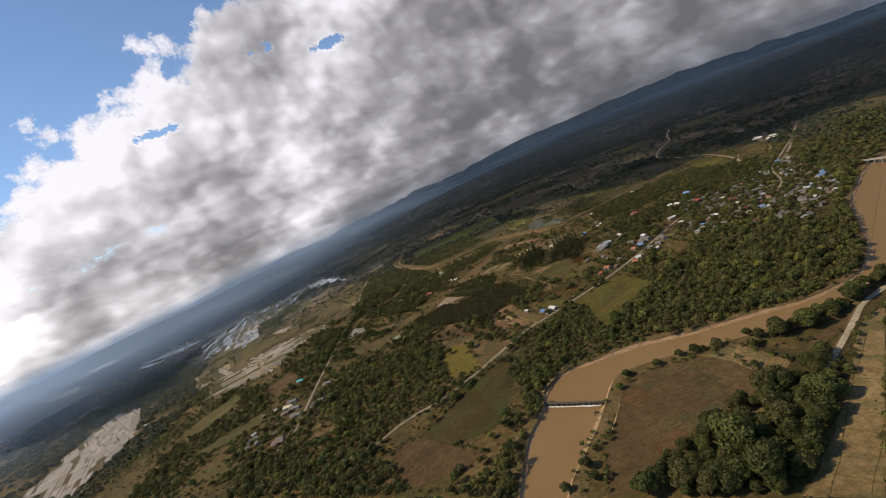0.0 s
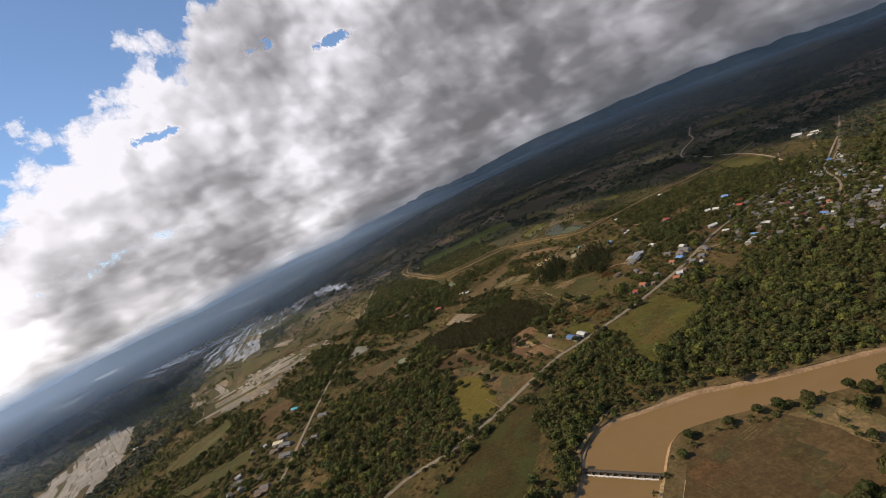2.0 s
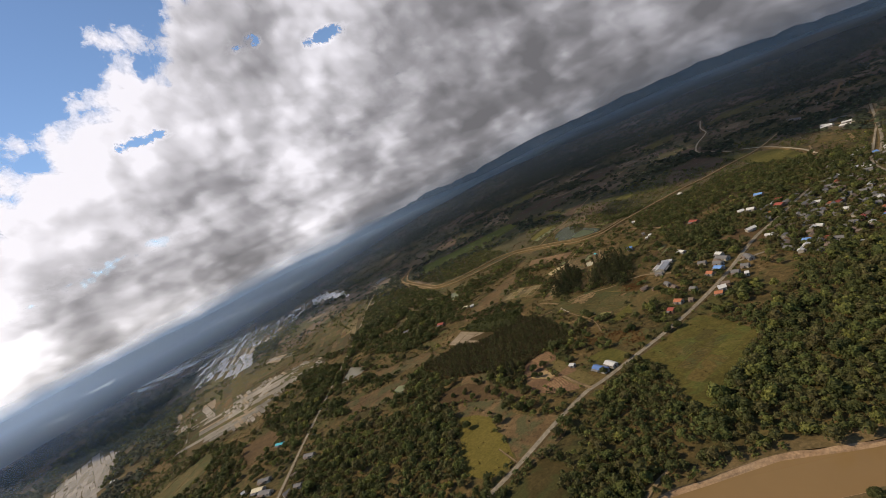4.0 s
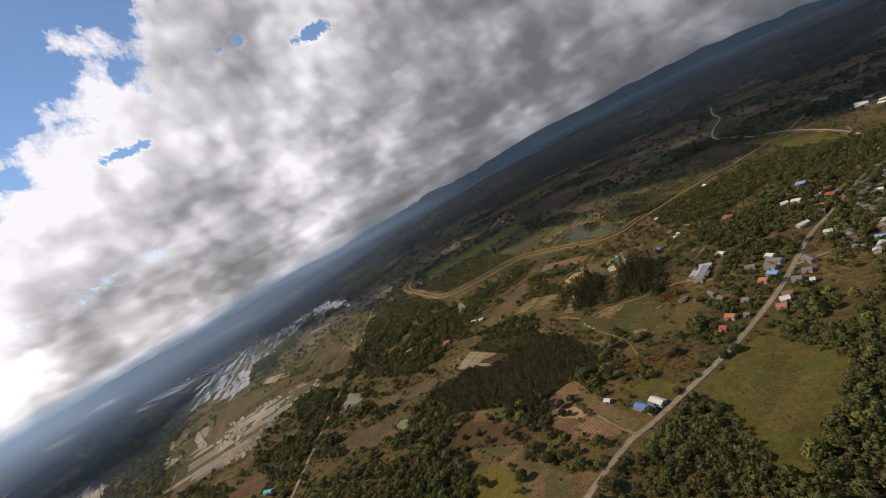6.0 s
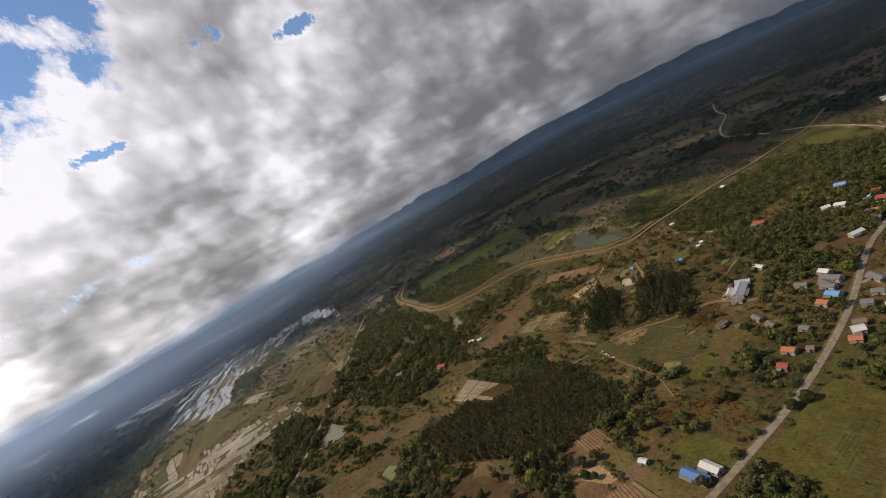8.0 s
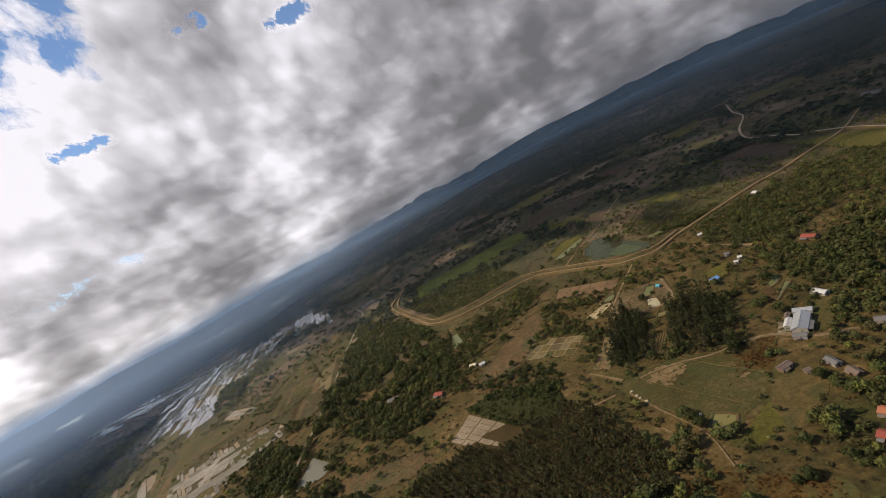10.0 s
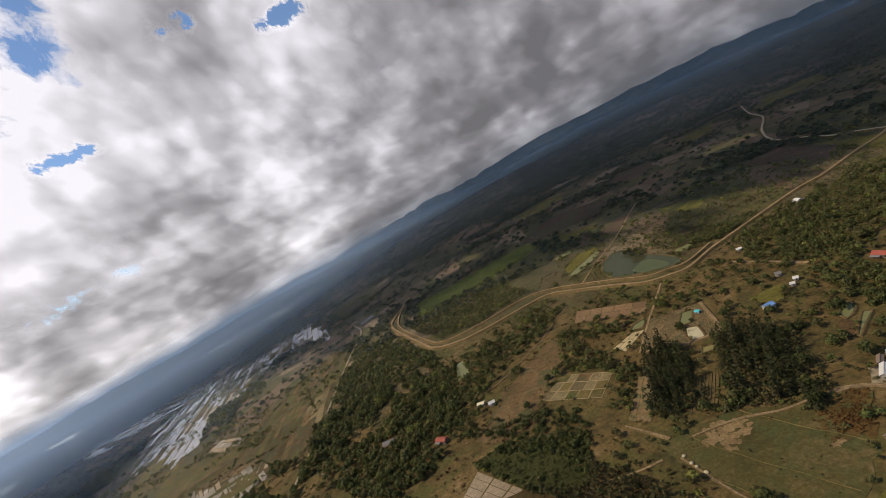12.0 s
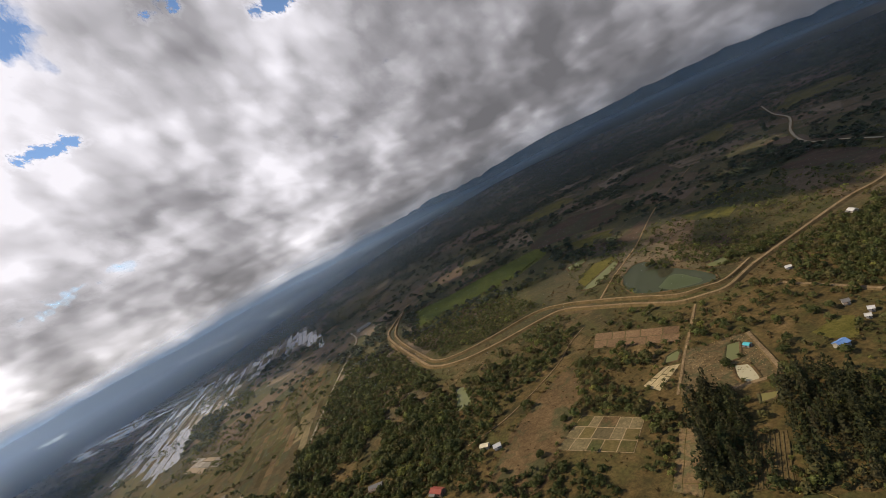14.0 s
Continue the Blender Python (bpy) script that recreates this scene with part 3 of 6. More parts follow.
FIELDS.append(('earth', None, [(-248, 682), (-167, 677), (-138, 673), (-156, 636), (-218, 644)]))
FIELDS.append(('pond_green', None, [(-172, 651), (-165, 663), (-153, 655), (-158, 637)]))
FIELDS.append(('pond_gray', None, [(-267, 758), (-266, 814), (-231, 779), (-238, 763)]))
FIELDS.append(('earth', None, [(-212, 742), (-129, 726), (-122, 700), (-171, 699), (-205, 710)]))
FIELDS.append(('planted', None, [(-132, 676), (-73, 710), (-13, 711), (14, 681), (33, 601), (20, 580), (5, 594), (-22, 580), (-57, 596), (-103, 622)]))
FIELDS.append(('clearing', None, [(-116, 576), (-103, 597), (-80, 593), (-49, 560), (-31, 535), (-30, 525)]))
FIELDS.append(('cropdark', None, [(-89, 762), (-59, 767), (-2, 739), (-14, 691), (-31, 692), (-55, 711)]))
FIELDS.append(('dry_plot', None, [(548, 983), (581, 1022), (584, 965), (554, 921), (540, 953)]))
FIELDS.append(('clearing', None, [(233, 681), (258, 711), (277, 678), (254, 652), (240, 646)]))
FIELDS.append(('bare', None, [(1097, 1651), (1096, 1628), (952, 1460), (788, 1272), (845, 1347)]))
FIELDS.append(('pond_green', None, [(179, 747), (193, 758), (190, 746), (178, 739)]))
FIELDS.append(('pond_green', None, [(169, 720), (189, 740), (193, 737), (182, 728), (169, 717)]))
FIELDS.append(('clearing', None, [(170, 738), (178, 741), (178, 734), (169, 720), (161, 721)]))
FIELDS.append(('pasture', None, [(149, 664), (178, 697), (192, 707), (201, 701), (165, 659), (151, 665)]))
FIELDS.append(('scrub', None, [(117, 678), (136, 676), (134, 669), (117, 655), (103, 648), (100, 653)]))
FIELDS.append(('paddy_wet', (15, 38), [(-891, 1350), (-1045, 1603), (-1074, 1773), (-1064, 1910), (-960, 1919), (-816, 1854), (-768, 1974), (-653, 1932), (-503, 1663), (-469, 1554), (-628, 1663), (-668, 1636), (-642, 1462), (-669, 1431), (-725, 1426), (-690, 1333), (-648, 1246), (-662, 1179), (-764, 1236)]))
FIELDS.append(('paddy_far', (12, 32), [(-501, 819), (-597, 976), (-492, 988), (-373, 969), (-348, 938), (-395, 876), (-417, 805), (-422, 768)]))
FIELDS.append(('farmland', (8, 16), [(-595, 905), (-725, 1057), (-671, 1085), (-576, 1123), (-438, 1058), (-483, 1233), (-387, 1177), (-325, 1049), (-373, 992), (-504, 1011), (-612, 999)]))
FIELDS.append(('paddy_wet', (12, 16), [(-1556, 1890), (-1505, 2003), (-1294, 1968), (-1110, 1974), (-984, 1780), (-1154, 1764), (-1301, 1743), (-1397, 1732)]))
FIELDS.append(('paddy_bright', (10, 14), [(-969, 888), (-974, 943), (-994, 1051), (-990, 1116), (-873, 1036), (-786, 920), (-725, 813), (-693, 731)]))
FIELDS.append(('paddy_bright', (10, 16), [(-932, 760), (-933, 878), (-912, 967), (-886, 1029), (-774, 892), (-694, 749), (-676, 636), (-671, 608)]))
FIELDS.append(('paddy_far', (10, 11), [(-628, 903), (-550, 963), (-416, 972), (-372, 919), (-436, 795), (-515, 759)]))
FIELDS.append(('far_brown', None, [(49, 1446), (89, 1528), (164, 1573), (249, 1512), (248, 1439), (190, 1362), (132, 1390), (66, 1396)]))
FIELDS.append(('far_brown', None, [(306, 1646), (376, 1764), (454, 1737), (419, 1596), (344, 1569)]))
FIELDS.append(('far_brown', None, [(494, 1283), (489, 1147), (437, 1086), (435, 1140), (421, 1180), (420, 1250)]))
FIELDS.append(('far_brown', None, [(155, 1224), (229, 1301), (223, 1239), (173, 1176)]))
FIELDS.append(('far_brown', None, [(211, 1073), (242, 1068), (234, 1031), (210, 1032)]))
FIELDS.append(('far_green', None, [(794, 1846), (977, 2058), (1052, 2043), (1118, 2000), (1009, 1853), (915, 1834), (807, 1793)]))
FIELDS.append(('far_green', None, [(109, 1338), (156, 1318), (182, 1307), (155, 1253), (114, 1277)]))
FIELDS.append(('far_green', None, [(253, 1227), (285, 1189), (302, 1149), (272, 1122), (246, 1175)]))
FIELDS.append(('far_green', None, [(66, 1835), (222, 1899), (230, 1791), (121, 1713)]))
FIELDS.append(('far_green', None, [(581, 1868), (687, 1968), (779, 2014), (671, 1820), (560, 1748)]))
FIELDS.append(('paddy_far', (6, 7), [(-672, 945), (-756, 1080), (-707, 1081), (-639, 1067), (-579, 958), (-595, 905)]))
FIELDS.append(('paddy_far', (4, 4), [(-570, 1143), (-566, 1169), (-522, 1159), (-484, 1113), (-522, 1104)]))
FIELDS.append(('farmland', (8, 16), [(-362, 954), (-421, 1023), (-449, 1104), (-447, 1186), (-426, 1262), (-390, 1343), (-337, 1292), (-307, 1139), (-301, 1043), (-304, 997), (-304, 937), (-311, 923)]))
FIELDS.append(('farmland', (8, 8), [(-580, 1936), (-476, 2019), (-374, 2052), (-323, 1867), (-380, 1698), (-459, 1676)]))
FIELDS.append(('farmland', (6, 9), [(-718, 1015), (-811, 1267), (-645, 1182), (-522, 1017), (-550, 914), (-597, 848)]))
FIELDS.append(('pasture', None, [(-525, 657), (-504, 703), (-471, 748), (-432, 694), (-451, 633), (-479, 605)]))
FIELDS.append(('clearing', None, [(-397, 690), (-356, 713), (-320, 667), (-348, 631)]))
FIELDS.append(('pasture', None, [(-442, 553), (-386, 579), (-353, 591), (-330, 559), (-360, 533), (-406, 532)]))
FIELDS.append(('scrub', None, [(108, 673), (115, 677), (125, 683), (135, 677), (137, 672), (123, 659), (117, 653), (109, 652), (106, 663)]))
FIELDS.append(('yard', None, [(150, 689), (155, 687), (145, 674), (150, 666), (148, 665), (139, 673)]))
FIELDS.append(('pasture', None, [(171, 691), (175, 694), (194, 708), (200, 700), (165, 660), (151, 666)]))
FIELDS.append(('bare', None, [(99, 653), (107, 650), (105, 645), (97, 649)]))
WOODS = []
WOODS.append(('broad', 8.0, 6.0, [(26, 220), (49, 238), (70, 247), (100, 260), (118, 268), (144, 279), (156, 276), (185, 286), (153, 248), (123, 222), (86, 190)]))
WOODS.append(('broad', 7.0, 5.0, [(140, 331), (183, 334), (194, 327), (229, 341), (264, 349), (251, 334), (212, 319), (175, 306), (145, 320)]))
WOODS.append(('broad', 5.0, 3.1, [(143, 479), (196, 537), (260, 579), (329, 556), (194, 398), (149, 387), (127, 384), (98, 387), (64, 395), (47, 399), (70, 425), (92, 438)]))
WOODS.append(('broad', 5.2, 3.2, [(122, 396), (231, 515), (309, 512), (339, 469), (267, 365), (245, 360), (206, 355), (138, 367), (92, 378)]))
WOODS.append(('mixed', 5.4, 2.8, [(28, 487), (73, 512), (80, 463), (64, 429), (47, 399), (61, 397), (38, 395), (19, 382), (3, 364), (-16, 369), (-23, 407), (-5, 438)]))
WOODS.append(('mixed', 4.0, 2.5, [(37, 495), (62, 507), (72, 500), (77, 479), (71, 467), (31, 490)]))
WOODS.append(('mixed', 5.4, 3.2, [(-195, 415), (-264, 563), (-227, 613), (-108, 578), (-78, 488), (-90, 399), (-133, 392), (-156, 380), (-113, 299), (-131, 301), (-292, 389), (-335, 450), (-271, 457)]))
WOODS.append(('mixed', 5.2, 3.0, [(-47, 291), (-23, 340), (-12, 413), (16, 441), (50, 421), (43, 395), (-1, 360), (-5, 336), (-26, 297), (-35, 251), (-80, 274)]))
WOODS.append(('mixed', 6.5, 3.6, [(-167, 676), (-76, 696), (1, 593), (55, 629), (41, 564), (-19, 549), (-13, 487), (-78, 488), (-124, 586)]))
WOODS.append(('rows', 2.4, 2.3, [(-132, 676), (-73, 710), (-13, 711), (14, 681), (33, 601), (20, 580), (5, 594), (-22, 580), (-57, 596), (-103, 622)]))
WOODS.append(('tall', 6.0, 2.3, [(-84, 608), (-57, 595), (-23, 579), (-17, 561), (-23, 545), (-48, 564), (-80, 595)]))
WOODS.append(('low', 3.0, 1.2, [(-89, 762), (-59, 767), (-2, 739), (-14, 691), (-31, 692), (-55, 711)]))
WOODS.append(('low', 4.0, 2.6, [(-75, 765), (-48, 768), (-2, 741), (-6, 707), (-37, 734)]))
WOODS.append(('low', 6.0, 3.2, [(-79, 798), (-51, 792), (-30, 792), (1, 766), (2, 739), (-88, 790)]))
WOODS.append(('tall', 4.4, 2.6, [(72, 796), (89, 786), (75, 756), (53, 712), (37, 720), (50, 751)]))
WOODS.append(('tall', 4.8, 2.5, [(111, 774), (139, 772), (146, 744), (116, 708), (106, 719), (95, 742)]))
WOODS.append(('tall', 4.6, 2.4, [(100, 758), (136, 794), (148, 745), (125, 681), (109, 670), (79, 696)]))
WOODS.append(('tall', 4.6, 2.4, [(61, 797), (91, 796), (75, 717), (40, 714)]))
WOODS.append(('mixed', 5.5, 3.2, [(9, 908), (61, 891), (65, 863), (41, 835), (45, 795), (11, 825), (0, 852)]))
WOODS.append(('mixed', 5.5, 3.0, [(35, 799), (57, 796), (48, 776), (29, 748), (12, 748), (28, 771)]))
WOODS.append(('patchy', 6.0, 4.0, [(-293, 911), (-299, 1004), (-309, 1178), (-292, 1269), (-218, 1162), (-143, 1046), (-117, 964), (-107, 865), (-166, 897), (-224, 939), (-244, 882)]))
WOODS.append(('mixed', 7.0, 3.4, [(-70, 1002), (-40, 1020), (3, 1032), (35, 1021), (38, 979), (-2, 919), (-42, 897), (-70, 881)]))
WOODS.append(('broad', 5.2, 3.0, [(-218, 1258), (-137, 1074), (-66, 1069), (13, 1087), (-38, 1241), (-119, 1268), (-180, 1250)]))
WOODS.append(('broad', 4.5, 2.4, [(183, 1104), (226, 1076), (246, 1019), (278, 1012), (294, 1003), (245, 981), (197, 967), (172, 1019)]))
WOODS.append(('broad', 4.5, 2.4, [(272, 944), (378, 1016), (248, 863), (218, 861), (241, 902)]))
WOODS.append(('broad', 4.5, 2.4, [(216, 983), (311, 1000), (334, 966), (410, 1021), (486, 976), (475, 885), (394, 793), (344, 865), (245, 816), (200, 859)]))
WOODS.append(('broad', 4.5, 2.4, [(243, 823), (284, 779), (250, 716), (203, 664), (216, 739), (189, 772)]))
WOODS.append(('mixed', 8.0, 4.2, [(131, 553), (170, 576), (190, 562), (152, 520), (141, 531)]))
WOODS.append(('mixed', 7.0, 3.8, [(139, 630), (165, 622), (142, 578), (127, 557), (101, 550), (93, 566), (120, 604)]))
WOODS.append(('patchy', 8.0, 4.0, [(-564, 606), (-684, 929), (-425, 720), (-357, 678), (-310, 715), (-279, 644), (-343, 598), (-387, 549), (-407, 454), (-483, 498)]))
WOODS.append(('patchy', 9.0, 5.0, [(-1251, 1220), (-1191, 1407), (-1002, 1437), (-800, 1155), (-716, 958), (-718, 825), (-881, 866)]))
WOODS.append(('patchy', 9.0, 5.0, [(-807, 1159), (-902, 1646), (-659, 1562), (-551, 1348), (-634, 1258), (-816, 1252), (-631, 946), (-757, 987), (-997, 1143)]))
WOODS.append(('patchy', 7.0, 3.6, [(-381, 793), (-363, 866), (-315, 884), (-307, 984), (-349, 1052), (-373, 992), (-442, 932), (-406, 779), (-363, 730), (-303, 692)]))
WOODS.append(('broad', 9.0, 5.0, [(488, 741), (713, 975), (800, 952), (530, 648), (467, 623), (412, 565)]))
WOODS.append(('broad', 6.2, 3.2, [(375, 860), (488, 916), (518, 896), (488, 791), (414, 746), (324, 709), (183, 615), (161, 662), (213, 759)]))
WOODS.append(('broad', 4.6, 2.8, [(-96, 424), (-67, 437), (-42, 460), (-9, 486), (14, 499), (13, 473), (-16, 450), (-45, 427), (-68, 408), (-93, 397)]))
WOODS.append(('patchy', 5.0, 3.0, [(-189, 849), (-172, 902), (-110, 958), (-77, 994), (-47, 950), (-71, 864), (-84, 788)]))
WOODS.append(('mixed', 5.5, 2.6, [(105, 580), (129, 593), (213, 665), (227, 637), (161, 556), (167, 592), (134, 567), (102, 557)]))
WOODS.append(('patchy', 5.0, 2.8, [(-248, 682), (-167, 677), (-138, 673), (-108, 626), (-121, 579), (-252, 660)]))
WOODS.append(('mixed', 6.0, 3.0, [(68, 524), (98, 545), (124, 560), (124, 552), (100, 537), (72, 519)]))
WOODS.append(('patchy', 5.2, 3.6, [(-322, 1068), (-314, 1278), (-205, 1186), (-113, 953), (-95, 841), (-124, 774), (-158, 766), (-198, 790), (-257, 875), (-281, 866)]))
WOODS.append(('patchy', 5.2, 3.6, [(-364, 852), (-359, 906), (-292, 847), (-284, 904), (-267, 787), (-275, 727), (-304, 728)]))
WOODS.append(('patchy', 5.2, 3.6, [(-302, 802), (-255, 776), (-207, 760), (-151, 702), (-142, 666), (-181, 691), (-219, 720), (-232, 696), (-275, 747)]))
WOODS.append(('patchy', 5.2, 3.6, [(-382, 782), (-326, 763), (-271, 714), (-202, 675), (-183, 617), (-350, 722)]))
WOODS.append(('broad', 4.2, 2.7, [(141, 535), (187, 511), (160, 440), (92, 402), (73, 412), (88, 436), (117, 456), (147, 484)]))
WOODS.append(('thicket', 4.2, 2.0, [(60, 509), (71, 495), (72, 461), (68, 429), (64, 417), (30, 430), (5, 450), (4, 475), (31, 491)]))
HOUSES = []
HOUSES.append(('blue_dark', 18.6, 8.0, 3.4, (36, 516), -61))
HOUSES.append(('white', 14.0, 8.0, 3.4, (45, 517), -64))
HOUSES.append(('white', 6.1, 5.0, 2.6, (18, 541), -49))
HOUSES.append(('orange', 9.2, 8.0, 3.6, (177, 612), -67))
HOUSES.append(('blue_light', 11.4, 9.0, 3.6, (188, 617), -67))
HOUSES.append(('gray', 17.9, 10.0, 3.6, (203, 638), -68))
HOUSES.append(('gray', 12.1, 8.0, 3.4, (194, 629), -68))
HOUSES.append(('white', 10.0, 8.0, 6.0, (205, 646), -74))
HOUSES.append(('steel', 27.5, 13.5, 4.6, (156.5, 674.5), 49))
HOUSES.append(('gray', 10.2, 8.0, 3.0, (186, 646), -45))
HOUSES.append(('white', 8.2, 10.0, 5.0, (166, 570), -22))
HOUSES.append(('orange', 8.4, 8.0, 3.0, (160, 565), -41))
HOUSES.append(('orange', 9.6, 8.0, 3.6, (130, 579), -57))
HOUSES.append(('red', 7.3, 8.0, 3.6, (118, 567), -56))
HOUSES.append(('gray', 7.4, 7.0, 3.0, (151, 594), -64))
HOUSES.append(('rust', 5.0, 6.0, 3.0, (139, 573), -49))
HOUSES.append(('rust', 10.2, 7.0, 3.0, (121, 640), 16))
HOUSES.append(('rust', 4.1, 5.0, 2.6, (127, 629), 7))
HOUSES.append(('gray', 11.4, 6.0, 2.8, (141, 628), -89))
HOUSES.append(('gray', 8.4, 9.0, 3.6, (191, 593), -46))
HOUSES.append(('white', 3.9, 7.0, 3.6, (195, 582), -35))
HOUSES.append(('gray', 9.1, 8.0, 3.2, (204, 600), -49))
HOUSES.append(('white', 14.0, 7.0, 3.2, (190, 702), -78))
HOUSES.append(('white', 14.0, 5.5, 4.0, (151, 679.5), 49))
HOUSES.append(('steel', 15.0, 8.0, 3.2, (167.5, 688.5), -41))
HOUSES.append(('gray', 10.0, 6.5, 3.0, (147, 662.5), -41))
HOUSES.append(('rust', 10.0, 4.0, 2.6, (157, 689.5), 49))
HOUSES.append(('rust', 12.9, 7.0, 3.0, (196, 634), -94))
HOUSES.append(('gray', 17.6, 8.0, 3.4, (217, 616), -98))
HOUSES.append(('rust', 8.7, 8.0, 3.4, (173, 578), -34))
HOUSES.append(('rust', 10.2, 6.0, 2.6, (142, 614), -91))
HOUSES.append(('blue_light', 14.9, 10.0, 3.6, (437, 637), 14))
HOUSES.append(('blue_light', 11.3, 10.0, 3.6, (451, 649), -17))
HOUSES.append(('blue_light', 10.6, 10.0, 3.6, (489, 799), -4))
HOUSES.append(('white', 22.9, 9.0, 4.0, (634, 1075), -32))
HOUSES.append(('white', 27.1, 9.0, 4.0, (655, 1050), -51))
HOUSES.append(('gray', 33.7, 9.0, 4.0, (682, 1111), -53))
HOUSES.append(('white', 13.4, 9.0, 4.0, (262, 687), 1))
HOUSES.append(('blue_light', 9.1, 9.0, 3.6, (160, 790), 11))
HOUSES.append(('blue_light', 13.5, 10.0, 3.6, (343, 804), -59))
HOUSES.append(('white', 8.8, 9.0, 4.0, (294, 761), -15))
HOUSES.append(('white', 12.0, 9.0, 4.0, (303, 754), -60))
HOUSES.append(('red', 11.8, 11.0, 4.0, (323, 731), -69))
HOUSES.append(('red', 16.7, 10.0, 3.6, (251, 795), -70))
HOUSES.append(('teal', 5.7, 5.0, 2.6, (124, 829), -63))
HOUSES.append(('white', 7.6, 7.0, 3.0, (-67, 834), 5))
HOUSES.append(('cream', 9.0, 7.0, 3.0, (-77, 841), -19))
HOUSES.append(('red', 14.6, 9.0, 3.6, (-116, 811), -35))
HOUSES.append(('gray', 16.3, 8.0, 3.2, (-175, 853), -5))
HOUSES.append(('gray', 5.5, 7.0, 3.0, (196, 833), -20))
HOUSES.append(('white', 4.5, 6.0, 3.0, (198, 814), -35))
HOUSES.append(('white', 4.2, 5.0, 2.6, (191, 808), -32))
HOUSES.append(('white', 10.9, 8.0, 3.0, (319, 982), -92))
HOUSES.append(('white', 6.0, 6.0, 2.6, (213, 918), -17))
HOUSES.append(('rust', 19.9, 10.0, 3.4, (-280, 468), -9))
HOUSES.append(('gray', 11.9, 9.0, 3.4, (-280, 474), -8))
HOUSES.append(('cream', 18.3, 10.0, 3.4, (-302, 561), -14))
HOUSES.append(('gray', 20.4, 9.0, 3.2, (-278, 524), -17))
HOUSES.append(('teal', 15.0, 7.0, 3.0, (-315, 648), -20))
HOUSES.append(('gray', 18.8, 9.0, 3.4, (-302, 576), -12))
HOUSES.append(('gray', 22.4, 9.0, 3.2, (-289, 550), -24))
HOUSES.append(('rust', 15.2, 8.0, 3.2, (-300, 545), -14))
HOUSES.append(('gray', 16.7, 8.0, 3.0, (-254, 586), -19))
HOUSES.append(('gray', 10.9, 7.0, 3.0, (-248, 536), -16))
HOUSES.append(('white', 12.3, 9.0, 3.0, (-709, 832), 2))
HOUSES.append(('white', 29.9, 10.0, 4.0, (644, 1087), -82))
HOUSES.append(('white', 30.2, 10.0, 4.0, (633, 1027), -83))
HOUSES.append(('gray', 43.7, 12.0, 4.0, (723, 1288), -82))
HOUSES.append(('gray', 43.2, 16.0, 4.0, (-333, 1472), 42))
VILLAGE = [(238, 628), (313, 756), (387, 761), (474, 842), (530, 838), (500, 734), (488, 662), (412, 565), (348, 524), (313, 500), (288, 546), (245, 563)]
STRAW = [(39, 681), (41, 670), (43, 664), (40, 674), (-34, 755), (63, 631)]
SCHOOL = [(659, 1136), (681, 1056)]
HAMLET = [(-368, 511), (-319, 626), (-310, 715), (-255, 621), (-247, 508), (-266, 444), (-267, 400)]
LONE_TREES = [(83, 332), (60, 332), (50, 320), (100, 333), (111, 331), (116, 329), (125, 328), (129, 291), (-10, 243), (6, 255), (7, 244), (-13, 370), (151, 320), (-54, 578), (-69, 582), (-82, 572), (-15, 549), (-5, 560), (-34, 506), (-43, 561), (34, 415), (-53, 500), (-80, 510), (100, 535), (-14, 559), (-10, 545), (109, 536)]
LONE_TREES += [(-94, 576), (-81, 573), (-74, 557), (-59, 557), (-52, 544), (37, 510), (46, 557), (79, 562), (74, 563), (64, 605), (128, 620), (130, 612), (58, 621), (57, 630), (183, 681), (193, 686), (113, 679), (150, 1063), (147, 1044), (155, 1053), (154, 1037), (144, 1062), (102, 816), (-13, 832), (-37, 802), (-17, 761), (-64, 801)]

NORTH_BANK = [(-108, 55), (-90, 100), (-70, 150), (-52, 200)] + RIVER_NORTH
SOUTH_BANK = [(-80, 45), (-61, 95), (-42, 145), (-26, 195)] + RIVER_SOUTH + [(318, 395), (365, 455), (412, 512), (485, 580), (550, 630)]
RIVER_OUTLINE = NORTH_BANK + SOUTH_BANK[::-1]
WATER_LEVEL = -1.6


def inside(x, y, pts):
    """Whether each point lies within the outline."""
    hit = np.zeros(np.shape(x), bool)
    for (ax, ay), (bx, by) in zip(pts, pts[1:] + pts[:1]):
        if ay != by:
            hit ^= ((ay > y) != (by > y)) & (x < (bx - ax) * (y - ay) / (by - ay) + ax)
    return hit


def off_line(x, y, pts, closed=False):
    """The distance of each point from a line of points."""
    best = np.full(np.shape(x), 1e9)
    for (ax, ay), (bx, by) in zip(pts, pts[1:] + (pts[:1] if closed else [])):
        dx, dy = bx - ax, by - ay
        k = np.clip(((x - ax) * dx + (y - ay) * dy) / max(dx * dx + dy * dy, 1e-6), 0, 1)
        best = np.minimum(best, np.hypot(x - ax - k * dx, y - ay - k * dy))
    return best


def smooth(a, b, v):
    k = np.clip((v - a) / (b - a), 0, 1)
    return k * k * (3 - 2 * k)


def land(x, y):
    """Height of the natural ground, without the river bed."""
    x, y = np.asarray(x, float), np.asarray(y, float)
    r = np.hypot(x - MID[0], y - MID[1])
    k = smooth(2350, 3950, r)
    foot = 0.33 * skyline(np.degrees(np.arctan2(x - MID[0], y - MID[1]))) - 45
    return level(x) * (1 - k) + foot * k + smooth(2300, 3400, r) * (20 * fbm(x, y, 620) + 7 * fbm(x, y, 190) - 6)


